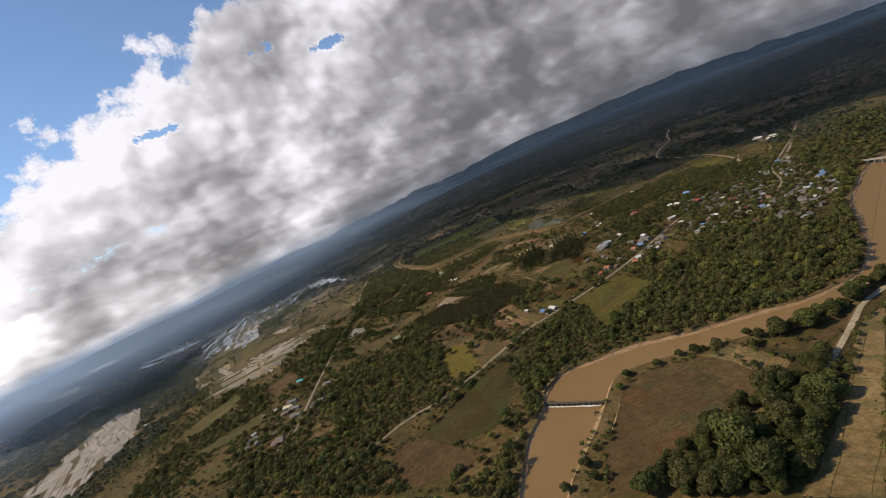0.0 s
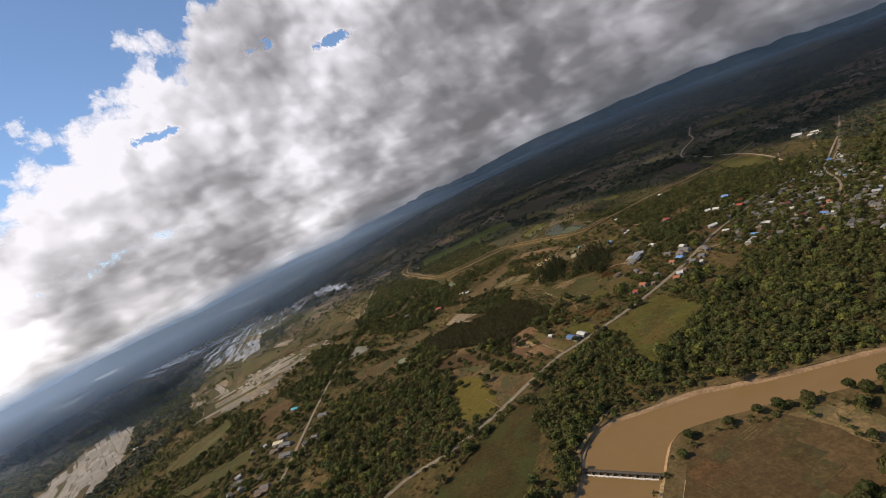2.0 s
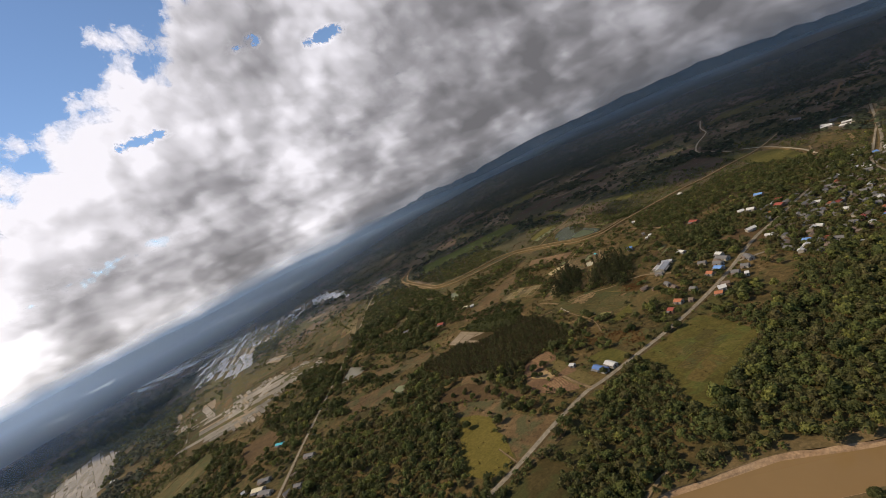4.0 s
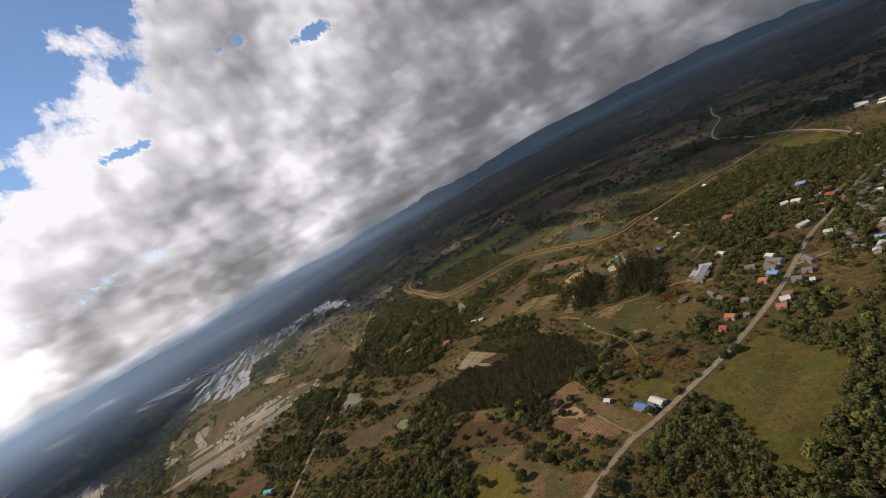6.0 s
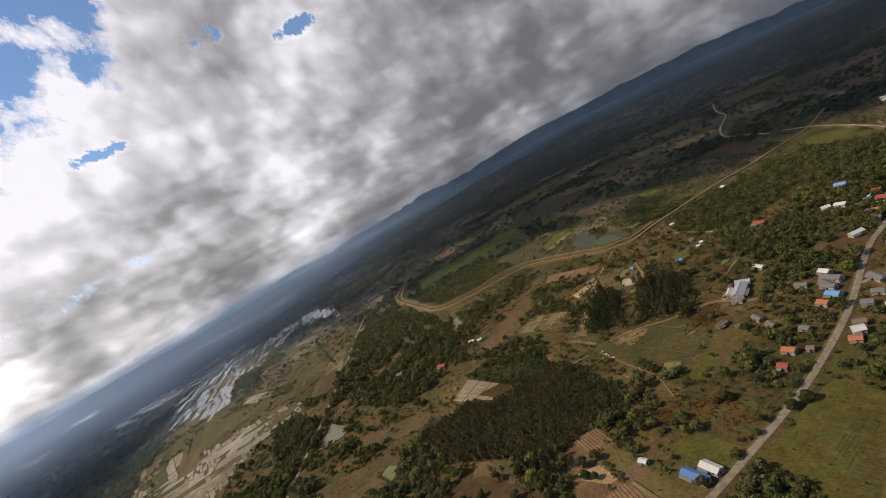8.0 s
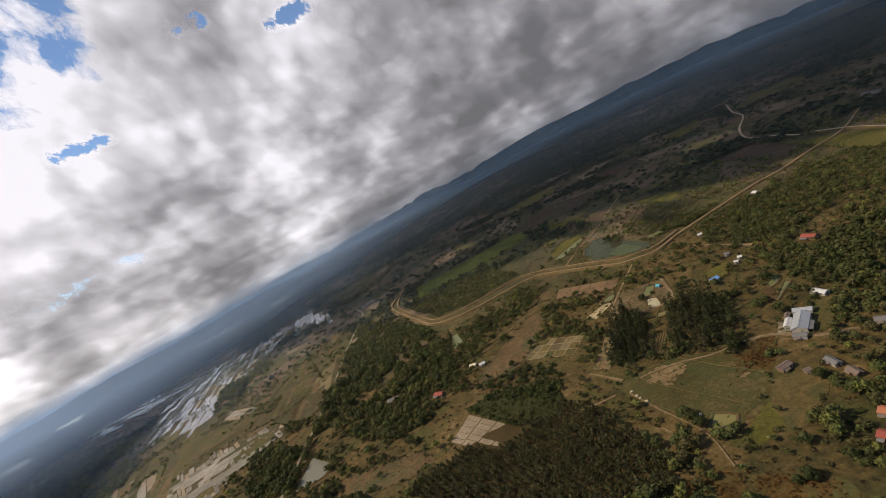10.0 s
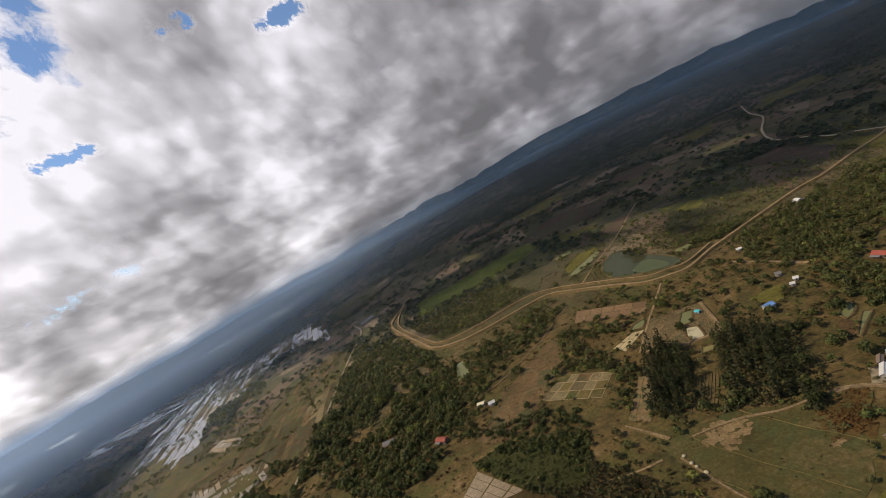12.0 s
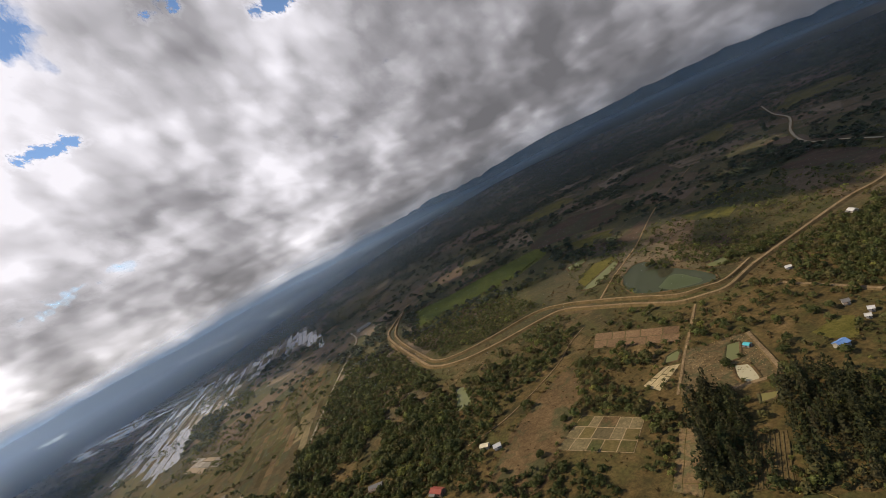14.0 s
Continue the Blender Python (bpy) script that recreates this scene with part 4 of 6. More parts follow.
def link(name, verts, faces, material, parent=None, label="", even=False):
    me = bpy.data.meshes.new(name)
    me.from_pydata([tuple(v) for v in verts], [], faces)
    if sum(p.normal.z * p.area for p in me.polygons) < 0:
        me.flip_normals()
    me.materials.append(material)
    if even:
        me.polygons.foreach_set("use_smooth", [True] * len(me.polygons))
    ob = new(name, me)
    ob.parent = parent
    return tagged(ob, label)


def part(name, bm, material, parent=None, label=""):
    me = bpy.data.meshes.new(name)
    bm.to_mesh(me)
    bm.free()
    me.materials.append(material)
    ob = new(name, me)
    ob.parent = parent
    return tagged(ob, label)


def lines(low, high, step, far, grow=1.18, widest=130.0):
    v = list(np.arange(low, high + 0.1, step))
    a, b, d, e = v[0], v[-1], step, step
    while a > -far:
        d = min(d * grow, widest)
        a -= d
        v.insert(0, a)
    while b < far:
        e = min(e * grow, widest)
        b += e
        v.append(b)
    return np.array(v)


# ---- ground sheet ----
gx, gy = lines(-560, 640, 6, 4300), lines(40, 1240, 6, 4500)
X, Y = np.meshgrid(gx, gy)
Z = land(X, Y) + 0.09 * fbm(X, Y, 60)
wet = inside(X, Y, RIVER_OUTLINE)
edge = off_line(X, Y, RIVER_OUTLINE, True)
Z = np.where(wet | (edge < 4.0), Z - 4.5, Z)
nx = len(gx)
quads = [(j * nx + i, j * nx + i + 1, (j + 1) * nx + i + 1, (j + 1) * nx + i) for j in range(len(gy) - 1) for i in range(nx - 1)]
tagged(link("ground", np.stack([X, Y, Z], -1).reshape(-1, 3), quads, GROUND, even=True), "dry brown and green scrubland plain", "ground", kind="structure")


# ---- far ridges ----
def ridge(name, near, far, top, rough, material, label):
    az = np.radians(np.arange(-100, 100.1, 0.25))
    rows = np.linspace(0, 1, 15)
    A, K = np.meshgrid(az, rows)
    r = near + (far - near) * K
    x, y = MID[0] + r * np.sin(A), MID[1] + r * np.cos(A)
    crest = top(np.degrees(A)) + rough * (fbm(A * 1500, A * 0, 120) + 0.6 * fbm(A * 1500, A * 0 + 50, 40) + 0.3 * fbm(A * 1500, A * 0 + 90, 13))
    base = level(x) - 25
    z = base + (crest - base) * K ** 1.3 + rough * 2.2 * fbm(x, y, 300) * np.sin(np.pi * np.clip(K, 0, 1)) 
    n = len(az)
    f = [(j * n + i, j * n + i + 1, (j + 1) * n + i + 1, (j + 1) * n + i) for j in range(len(rows) - 1) for i in range(n - 1)]
    tagged(link(name, np.stack([x, y, z], -1).reshape(-1, 3), f, material, even=True), label, "mountains", kind="structure")


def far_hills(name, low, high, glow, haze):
    """Forested slopes with air haze painted as emission: it grows paler towards the sun's side."""
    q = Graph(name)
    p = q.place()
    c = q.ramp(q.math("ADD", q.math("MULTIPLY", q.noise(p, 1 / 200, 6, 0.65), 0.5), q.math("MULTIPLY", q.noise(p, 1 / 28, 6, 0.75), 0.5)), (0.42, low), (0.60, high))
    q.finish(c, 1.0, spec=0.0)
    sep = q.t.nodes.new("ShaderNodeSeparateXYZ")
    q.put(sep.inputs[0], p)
    # blue emission imitates haze; the slopes give off no light themselves
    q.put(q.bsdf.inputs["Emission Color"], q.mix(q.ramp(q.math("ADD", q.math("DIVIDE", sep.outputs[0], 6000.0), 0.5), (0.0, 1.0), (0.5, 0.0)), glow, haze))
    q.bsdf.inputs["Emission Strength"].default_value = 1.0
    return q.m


ridge("backdrop_mountains", 3900, 4480, skyline, 34, far_hills("mountain_forest_painted_haze", (0.035, 0.048, 0.055), (0.08, 0.09, 0.09), (0.006, 0.014, 0.028), (0.20, 0.25, 0.31)), "forested mountain range with blue distance haze painted as emission")


# ---- added sheet imitating haze over the far plain ----
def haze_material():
    """Blue film that imitates haze: its share of the view is kept per point and grows with distance."""
    q = Graph("painted_haze_sheet")
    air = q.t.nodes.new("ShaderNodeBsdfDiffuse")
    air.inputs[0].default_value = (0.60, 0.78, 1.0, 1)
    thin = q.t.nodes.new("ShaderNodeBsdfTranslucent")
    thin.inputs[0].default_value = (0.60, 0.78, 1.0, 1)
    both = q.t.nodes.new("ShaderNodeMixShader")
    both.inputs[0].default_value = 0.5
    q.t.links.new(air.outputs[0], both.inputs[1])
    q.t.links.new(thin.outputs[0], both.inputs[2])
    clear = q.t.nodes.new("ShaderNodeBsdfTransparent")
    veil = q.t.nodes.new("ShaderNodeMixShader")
    q.put(veil.inputs[0], q.attribute("haze_share"))
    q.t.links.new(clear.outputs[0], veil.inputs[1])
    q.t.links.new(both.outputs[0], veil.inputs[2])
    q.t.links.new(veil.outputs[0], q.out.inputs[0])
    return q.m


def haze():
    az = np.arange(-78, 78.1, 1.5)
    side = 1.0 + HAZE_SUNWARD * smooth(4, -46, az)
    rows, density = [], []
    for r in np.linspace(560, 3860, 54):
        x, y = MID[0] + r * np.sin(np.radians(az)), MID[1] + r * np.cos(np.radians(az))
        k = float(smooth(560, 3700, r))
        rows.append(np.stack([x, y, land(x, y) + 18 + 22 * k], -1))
        # haze painted as opacity: by distance, and denser on the sun's side
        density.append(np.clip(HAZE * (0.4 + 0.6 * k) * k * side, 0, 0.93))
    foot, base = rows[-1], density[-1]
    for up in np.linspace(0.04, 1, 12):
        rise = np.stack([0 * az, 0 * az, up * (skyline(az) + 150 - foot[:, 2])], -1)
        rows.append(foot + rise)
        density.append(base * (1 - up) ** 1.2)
    n = len(az)
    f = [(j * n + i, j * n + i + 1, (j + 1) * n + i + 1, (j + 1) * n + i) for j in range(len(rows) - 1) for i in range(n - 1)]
    ob = link("painted_haze_sheet", np.concatenate(rows), f, haze_material(), even=True)
    a = ob.data.attributes.new("haze_share", "FLOAT", "POINT")
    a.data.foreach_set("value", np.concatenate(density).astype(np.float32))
    tagged(ob, "added thin sheet imitating blue haze over the far plain", "haze", kind="structure")


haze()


# ---- clouds ----
def cloud_material():
    """Cumulus that thickens away from its edge: thin parts let the sun through, thick ones are gray. Sunlit sides, dark
    creases and a sunward brightening are painted into its tone.
    """
    q = Graph("cloud")
    v = q.vec("SUBTRACT", q.place(), (MID[0], MID[1], 195.0))
    sep = q.t.nodes.new("ShaderNodeSeparateXYZ")
    q.put(sep.inputs[0], v)
    x, y, z = sep.outputs
    up = q.math("MAXIMUM", q.math("ADD", z, 330.0), 60.0)
    cx, cy = q.math("DIVIDE", x, up), q.math("DIVIDE", y, up)
    r = q.math("SQRT", q.math("ADD", q.math("MULTIPLY", x, x), q.math("MULTIPLY", y, y)))
    rise = q.math("MULTIPLY", q.math("LOGARITHM", q.math("MAXIMUM", q.math("ADD", q.math("DIVIDE", z, r), 0.35), 0.03), 2.71828), 1.45)
    comb = q.t.nodes.new("ShaderNodeCombineXYZ")
    bearing = q.math("MULTIPLY", q.math("ARCTAN2", x, y), 2.3)
    q.put(comb.inputs[0], q.math("ADD", bearing, q.math("MULTIPLY", rise, 0.25)))
    q.put(comb.inputs[1], rise)
    comb.inputs[2].default_value = CLOUD_SEED
    at = comb.outputs[0]
    front = q.math("SUBTRACT", q.math("ADD", q.math("MULTIPLY", cx, 0.479), q.math("MULTIPLY", cy, 0.878)), CLOUD_EDGE)
    # layer cut short overhead so that the sun reaches the near plain
    front = q.math("MINIMUM", front, q.math("DIVIDE", q.math("SUBTRACT", y, 755.0), 420.0))
    # unseen cloud added out of view on the left, to shade the far-left plain
    unseen_shade_cloud = q.math("MINIMUM", q.math("DIVIDE", q.math("SUBTRACT", -1500.0, x), 300.0), q.math("DIVIDE", q.math("SUBTRACT", y, 780.0), 420.0))
    front = q.math("MAXIMUM", front, q.math("MINIMUM", unseen_shade_cloud, 0.5))
    reach = q.math("MINIMUM", q.math("MAXIMUM", front, q.math("MULTIPLY", q.math("SUBTRACT", 0.14, q.math("DIVIDE", z, r), clamp=True), 10.0)), 3.4)
    front = q.math("ADD", front, q.math("MULTIPLY", q.math("SUBTRACT", 0.10, q.math("DIVIDE", z, r), clamp=True), 16.0))
    wisp = q.t.nodes.new("ShaderNodeTexNoise")
    q.put(wisp.inputs["Vector"], at)
    wisp.inputs["Scale"].default_value, wisp.inputs["Detail"].default_value, wisp.inputs["Roughness"].default_value = 5.0, 6.0, 0.6
    curl = q.vec("ADD", at, q.vec("MULTIPLY", q.vec("SUBTRACT", wisp.outputs["Color"], (0.5, 0.5, 0.5)), (0.09, 0.09, 0.0)))

    def heap(where, scale, detail, soft=0.3):
        n = q.t.nodes.new("ShaderNodeTexVoronoi")
        n.feature = "SMOOTH_F1"
        n.inputs["Smoothness"].default_value = soft
        n.inputs["Scale"].default_value, n.inputs["Detail"].default_value, n.inputs["Roughness"].default_value = scale, detail, 0.55
        q.put(n.inputs["Vector"], where)
        return q.math("SUBTRACT", 1.0, n.outputs["Distance"])

    big = q.noise(at, 2.0, 2, 0.5)
    fine = q.noise(curl, 6.5, 10, 0.66)
    lump = heap(curl, 3.2, 2.0)
    # offset towards the sun: lump sides facing it are painted brighter
    toward = (-0.055, 0.06, 0.0)
    painted_relief = q.math("SUBTRACT", lump, heap(q.vec("ADD", curl, toward), 3.2, 2.0))
    large = q.math("SUBTRACT", heap(curl, 1.7, 0.0, 0.7), heap(q.vec("ADD", curl, (-0.11, 0.12, 0.0)), 1.7, 0.0, 0.7))
    body = q.math("ADD", q.math("MULTIPLY", q.math("SUBTRACT", big, 0.5), 1.1), q.math("ADD", q.math("MULTIPLY", q.math("SUBTRACT", lump, 0.48), 0.5), q.math("MULTIPLY", q.math("SUBTRACT", fine, 0.5), 1.3)))
    gap = None
    for hx, hy, hz, wide, deep in CLOUD_GAPS:
        d = q.vec("LENGTH", q.vec("MULTIPLY", q.vec("SUBTRACT", q.place(), (hx, hy, hz)), (1 / wide, 1 / wide, 1 / wide)))
        d = q.math("ADD", d, q.math("MULTIPLY", q.math("SUBTRACT", fine, 0.5), 2.4))
        k = q.math("MULTIPLY", q.ramp(d, (0.0, 1.0), (1.0, 0.0)), deep)
        gap = k if gap is None else q.math("ADD", gap, k)
    cover = q.math("SUBTRACT", q.math("ADD", q.math("MINIMUM", q.math("MULTIPLY", front, 1.5), 0.80), body), gap)
    cover = q.math("ADD", cover, q.math("MULTIPLY", q.math("SUBTRACT", 0.085, q.math("DIVIDE", z, r), clamp=True), 20.0))
    alpha = q.ramp(cover, (0.0, 0.0), (0.07, 0.5), (0.2, 1.0))
    bands = q.noise(q.vec("MULTIPLY", curl, (0.85, 1.25, 1.0)), 1.6, 3, 0.5)
    rim = q.ramp(cover, (0.02, 1.0), (0.5, 0.0))
    depth = q.math("SUBTRACT", 1.0, q.math("POWER", 2.718, q.math("MULTIPLY", reach, -1.3)))
    tone = q.math("SUBTRACT", 1.22, q.math("ADD", q.math("MULTIPLY", depth, 0.52), q.math("MULTIPLY", reach, 0.10)))
    # brightening towards the sun, painted into the tone
    tone = q.math("ADD", tone, q.math("MULTIPLY", q.math("MINIMUM", q.math("MAXIMUM", q.math("MULTIPLY", cx, -1.0), 0.0), 1.3), 0.20))
    tone = q.math("ADD", tone, q.math("MULTIPLY", rim, 0.20))
    tone = q.math("ADD", tone, q.math("MULTIPLY", q.math("SUBTRACT", 0.12, q.math("DIVIDE", z, r), clamp=True), 0.9))
    tone = q.math("ADD", tone, q.math("MULTIPLY", q.math("SUBTRACT", 0.5, bands), 1.05))
    low = q.math("MULTIPLY", q.math("SUBTRACT", 0.17, q.math("DIVIDE", z, r), clamp=True), 6.0)
    files = q.noise(q.vec("MULTIPLY", curl, (0.3, 1.7, 1.0)), 3.0, 2, 0.5)
    tone = q.math("ADD", tone, q.math("MULTIPLY", q.math("SUBTRACT", 0.5, files), low))
    puffs = q.math("SUBTRACT", heap(curl, 8.0, 1.0), heap(q.vec("ADD", curl, (-0.025, 0.028, 0.0)), 8.0, 1.0))
    swell = q.math("ADD", q.math("MULTIPLY", q.math("SUBTRACT", heap(curl, 1.5, 0.0, 0.7), 0.56), 0.95), q.math("MULTIPLY", q.math("SUBTRACT", lump, 0.56), 0.5))
    swell = q.math("ADD", swell, q.math("MULTIPLY", q.math("SUBTRACT", heap(curl, 7.0, 2.0), 0.6), 0.2))
    # light and shade of the billows, painted at three sizes
    painted_lit = q.math("ADD", q.math("MULTIPLY", painted_relief, 0.5), q.math("ADD", q.math("MULTIPLY", puffs, 0.3), q.math("MULTIPLY", large, 0.9)))
    tone = q.math("ADD", tone, q.math("MULTIPLY", q.math("ADD", swell, painted_lit), q.math("ADD", q.math("MULTIPLY", depth, 0.3), 0.55)))
    tone = q.ramp(q.math("ADD", q.math("MULTIPLY", tone, 0.7), 0.2), (0.0, 0.165), (0.2, 0.235), (0.40, 0.35), (0.62, 0.56), (0.90, 0.92))
    thin = q.t.nodes.new("ShaderNodeBsdfTranslucent")
    q.put(thin.inputs[0], q.mix(1.0, tone, (0.89, 0.90, 0.96), "MULTIPLY"))
    clear = q.t.nodes.new("ShaderNodeBsdfTransparent")
    both = q.t.nodes.new("ShaderNodeMixShader")
    q.put(both.inputs[0], alpha)
    q.t.links.new(clear.outputs[0], both.inputs[1])
    q.t.links.new(thin.outputs[0], both.inputs[2])
    q.t.links.new(both.outputs[0], q.out.inputs[0])
    return q.m


def clouds():
    az, rr = np.radians(np.arange(-80, 80.1, 2.0)), np.linspace(350, 4640, 60)
    A, r = np.meshgrid(az, rr)
    z = -140 + 830 * np.sqrt(1 - (r / 4660) ** 2)
    x, y = MID[0] + r * np.sin(A), MID[1] + r * np.cos(A)
    n = len(az)
    f = [(j * n + i, j * n + i + 1, (j + 1) * n + i + 1, (j + 1) * n + i) for j in range(len(rr) - 1) for i in range(n - 1)]
    tagged(link("cloud_layer", np.stack([x, y, z], -1).reshape(-1, 3), f, cloud_material(), even=True), "broken white and gray cumulus cloud layer", "clouds", kind="structure")


clouds()


# ---- draped surfaces ----
def drape(name, pts, lift, material, parent=None, label=""):
    """A flat patch with the outline pts, laid over the plain."""
    bm = bmesh.new()
    bm.faces.new([bm.verts.new((x, y, 0)) for x, y in pts])
    xs = [p[0] for p in pts]
    for c in np.arange(math.ceil(min(xs) / 30) * 30, max(xs), 30):
        bmesh.ops.bisect_plane(bm, geom=bm.verts[:] + bm.edges[:] + bm.faces[:], plane_co=(c, 0, 0), plane_no=(1, 0, 0))
    bmesh.ops.triangulate(bm, faces=bm.faces[:])
    for v in bm.verts:
        v.co.z = float(level(v.co.x)) + lift
    bmesh.ops.recalc_face_normals(bm, faces=bm.faces[:])
    if sum(f.normal.z for f in bm.faces) < 0:
        bmesh.ops.reverse_faces(bm, faces=bm.faces[:])
    return part(name, bm, material, parent, label)


def resample(pts, step):
    """Points along a rounded line."""
    p = [Vector((*q, 0)) for q in pts]
    p = [2 * p[0] - p[1]] + p + [2 * p[-1] - p[-2]]
    res = []
    for a, b, c, d in zip(p, p[1:], p[2:], p[3:]):
        n = max(1, int((c - b).length / step))
        for i in range(n):
            t = i / n
            res.append(0.5 * (2 * b + (c - a) * t + (2 * a - 5 * b + 4 * c - d) * t * t + (3 * b - a - 3 * c + d) * t ** 3))
    return res + [p[-2]]


def ribbon(name, pts, profile, material, parent=None, label="", step=8.0, close=False, wobble=0.0):
    """A strip along pts with a cross profile of (offset, height) pairs."""
    line, v, f = resample(pts, step), [], []
    k = len(profile)
    for i, q in enumerate(line):
        d = (line[min(i + 1, len(line) - 1)] - line[max(i - 1, 0)]).normalized()
        for o, h in profile:
            o += wobble * float(fbm(i * step + 31 * o, o * 7.0, 25)) * (abs(o) > 0.01)
            x, y = q.x + d.y * o, q.y - d.x * o
            v.append((x, y, float(level(x)) + h))
        if i:
            f += [(i * k - k + j, i * k - k + j + 1, i * k + j + 1, i * k + j) for j in range(k - 1)]
    return link(name, v, f, material, parent, label)


# river water, banks, weir, bridge
river = tagged(link("water_river", [(x, y, float(level(x)) + WATER_LEVEL) for x, y in RIVER_OUTLINE], [tuple(range(len(RIVER_OUTLINE)))], RIVER), "wide muddy brown river", "river", kind="structure")
for line, side, sand in ((NORTH_BANK, -1, 3.6), (SOUTH_BANK, 1, 3.4)):
    tagged(ribbon("riverbank_sand", line, [(side * -1.5, WATER_LEVEL - 0.4), (0, WATER_LEVEL - 0.03), (side * 1.2, -0.9), (side * sand, 0.35)][::side], SANDBANK, step=3, wobble=2.6), "pale sandy river bank", "river bank", kind="structure")
    tagged(ribbon("riverbank_verge", line, [(side * (sand - 1.2), 0.3), (side * (sand + 4), 0.5), (side * (sand + 9), 0.1)][::side], VERGE, step=5), "dry grassy top of the river bank", "river bank", kind="structure")

# roads with shoulders
for i, (name, w, kind, pts) in enumerate(ROADS):
    h = 0.42 + 0.004 * i if w < 2 else (2.2 if name.startswith(("levee", "hill")) else 0.8) + 0.01 * i
    tagged(ribbon(name + "_verge", pts, [(-w / 2 - max(min(2.2, 0.5 * w), (0.5 if w < 2 else 1.0) * h), 0.0), (-w / 2 - 0.25, h - 0.06), (w / 2 + 0.25, h - 0.06), (w / 2 + max(min(2.2, 0.5 * w), (0.5 if w < 2 else 1.0) * h), 0.0)], VERGE, step=6, wobble=0.35), "dry grassy road shoulder", "road", kind="structure")
    tagged(ribbon(name, pts, [(-w / 2, h), (0, h + 0.05), (w / 2, h)], ROAD_COVER[kind], step=6, wobble=0.3 if kind != "concrete" else 0.0), {"concrete": "pale worn concrete country road", "dirt": "pale unpaved dirt track", "gravel": "pale gravel lane"}[kind], "road", kind="structure")

# ---- fields ----
FIELD_WORDS = {
    "plough": ("ploughed_field", "bare brown ploughed field with thin bunds", "field"), "stubble": ("stubble_field", "tan harvested rice field with low bunds", "field"),
    "grass": ("grass_field", "green grass field", "field"), "meadow": ("meadow", "green meadow beside the road with faint strips", "field"),
    "moss": ("grass_field", "yellow-green grass clearing among trees", "field"), "grass_dry": ("grass_plot", "dry olive grass plot in a farmyard", "field"),
    "pasture": ("pasture", "patchy olive pasture with bare spots", "field"), "earth": ("bare_field", "dry brown earth field", "field"),
    "clearing": ("bare_clearing", "brown earth clearing with scattered trees", "field"), "redsoil": ("farmyard", "reddish bare soil farmyard", "yard"), "plough_red": ("seed_bed_plot", "reddish plot with raised seed beds", "field"),
    "yard": ("concrete_yard", "stained pale concrete yard of the factory", "yard"), "sand": ("sand_yard", "pale bare sandy farm yard", "yard"), "bare": ("bare_patch", "bare pinkish soil patch in the pasture", "field"),
    "scrub": ("scrub_patch", "orange-brown dry scrub patch", "scrub"), "paddy": ("rice_paddy", "dry pale rice paddies with earth bunds", "paddy"),
    "paddy_red": ("rice_paddy", "reddish dry rice paddies in rows", "paddy"), "paddy_cream": ("rice_paddy", "cream muddy paddies beside trees", "paddy"), "paddy_pale": ("rice_paddy", "pale muddy paddies beside trees", "paddy"),
    "fallow": ("fallow_field", "dark olive fallow field with weeds", "field"), "dry_plot": ("mown_plot", "tan mown plot beside farm buildings", "field"), "debris": ("cleared_plot", "cleared plot strewn with pale rubble", "field"), "crop": ("crop_field", "bright green crop strip", "field"), "cropdark": ("low_crop_field", "smooth dark green field of low crop", "field"), "planted": ("plantation_ground", "shaded brown ground under planted rows", "field"), "farmland": ("strip_farmland", "patchwork of narrow brown and olive farm strips", "field"), "far_brown": ("brown_field", "mauve-brown bare field on the wide plain", "field"), "far_green": ("green_field", "yellow-green grass field on the wide plain", "field"),
    "strip_tan": ("strip_plot", "tan strip plots beside a track", "field"), "terrace": ("ridged_plot", "tan ridged plot between tall trees", "field"),
    "paddy_bright": ("rice_paddy", "cream and white dry paddies in long strips", "paddy"), "paddy_far": ("rice_paddy", "pale harvested paddies with thin bunds", "paddy"), "paddy_wet": ("flooded_paddy", "flooded rice paddies reflecting the sky", "paddy"),
    "weeds": ("weed_island", "dark floating weeds in the reservoir", "weeds"), "algae": ("algae_patch", "green algae film on the reservoir", "algae"),
    "pond_tan": ("pond", "tan muddy small fish pond", "pond"), "pond_green": ("pond", "dull green shallow fish pond", "pond"), "pond_cream": ("pond", "cream-coloured muddy shallow pond", "pond"),
    "pond_gray": ("pond", "gray-brown pond beside the road", "pond"), "bank": ("sand_spit", "pale eroded sandy river spit", "river bank"), "lake": ("reservoir", "dark green reservoir inside an earth dam", "pond"),
}
rng = np.random.default_rng(7)


def fill(pts, spacing, rows=False):
    """Uneven or planted-in-rows points within an outline."""
    p = np.array(pts)
    x0, y0, x1, y1 = *p.min(0), *p.max(0)
    gxx, gyy = np.meshgrid(np.arange(x0, x1, spacing), np.arange(y0, y1, spacing))
    j = spacing * (0.12 if rows else 0.5)
    x, y = gxx.ravel() + rng.uniform(-j, j, gxx.size), gyy.ravel() + rng.uniform(-j, j, gxx.size)
    if rows:
        c, s = math.cos(0.55), math.sin(0.55)
        m = p.mean(0)
        d = max(x1 - x0, y1 - y0) * 0.75
        gxx, gyy = np.meshgrid(np.arange(-d, d, spacing * 1.6), np.arange(-d, d, spacing * 0.8))
        u, v = gxx.ravel() + rng.uniform(-j, j, gxx.size), gyy.ravel() + rng.uniform(-j, j, gxx.size)
        x, y = m[0] + u * c - v * s, m[1] + u * s + v * c
    ok = inside(x, y, pts)
    return x[ok], y[ok]


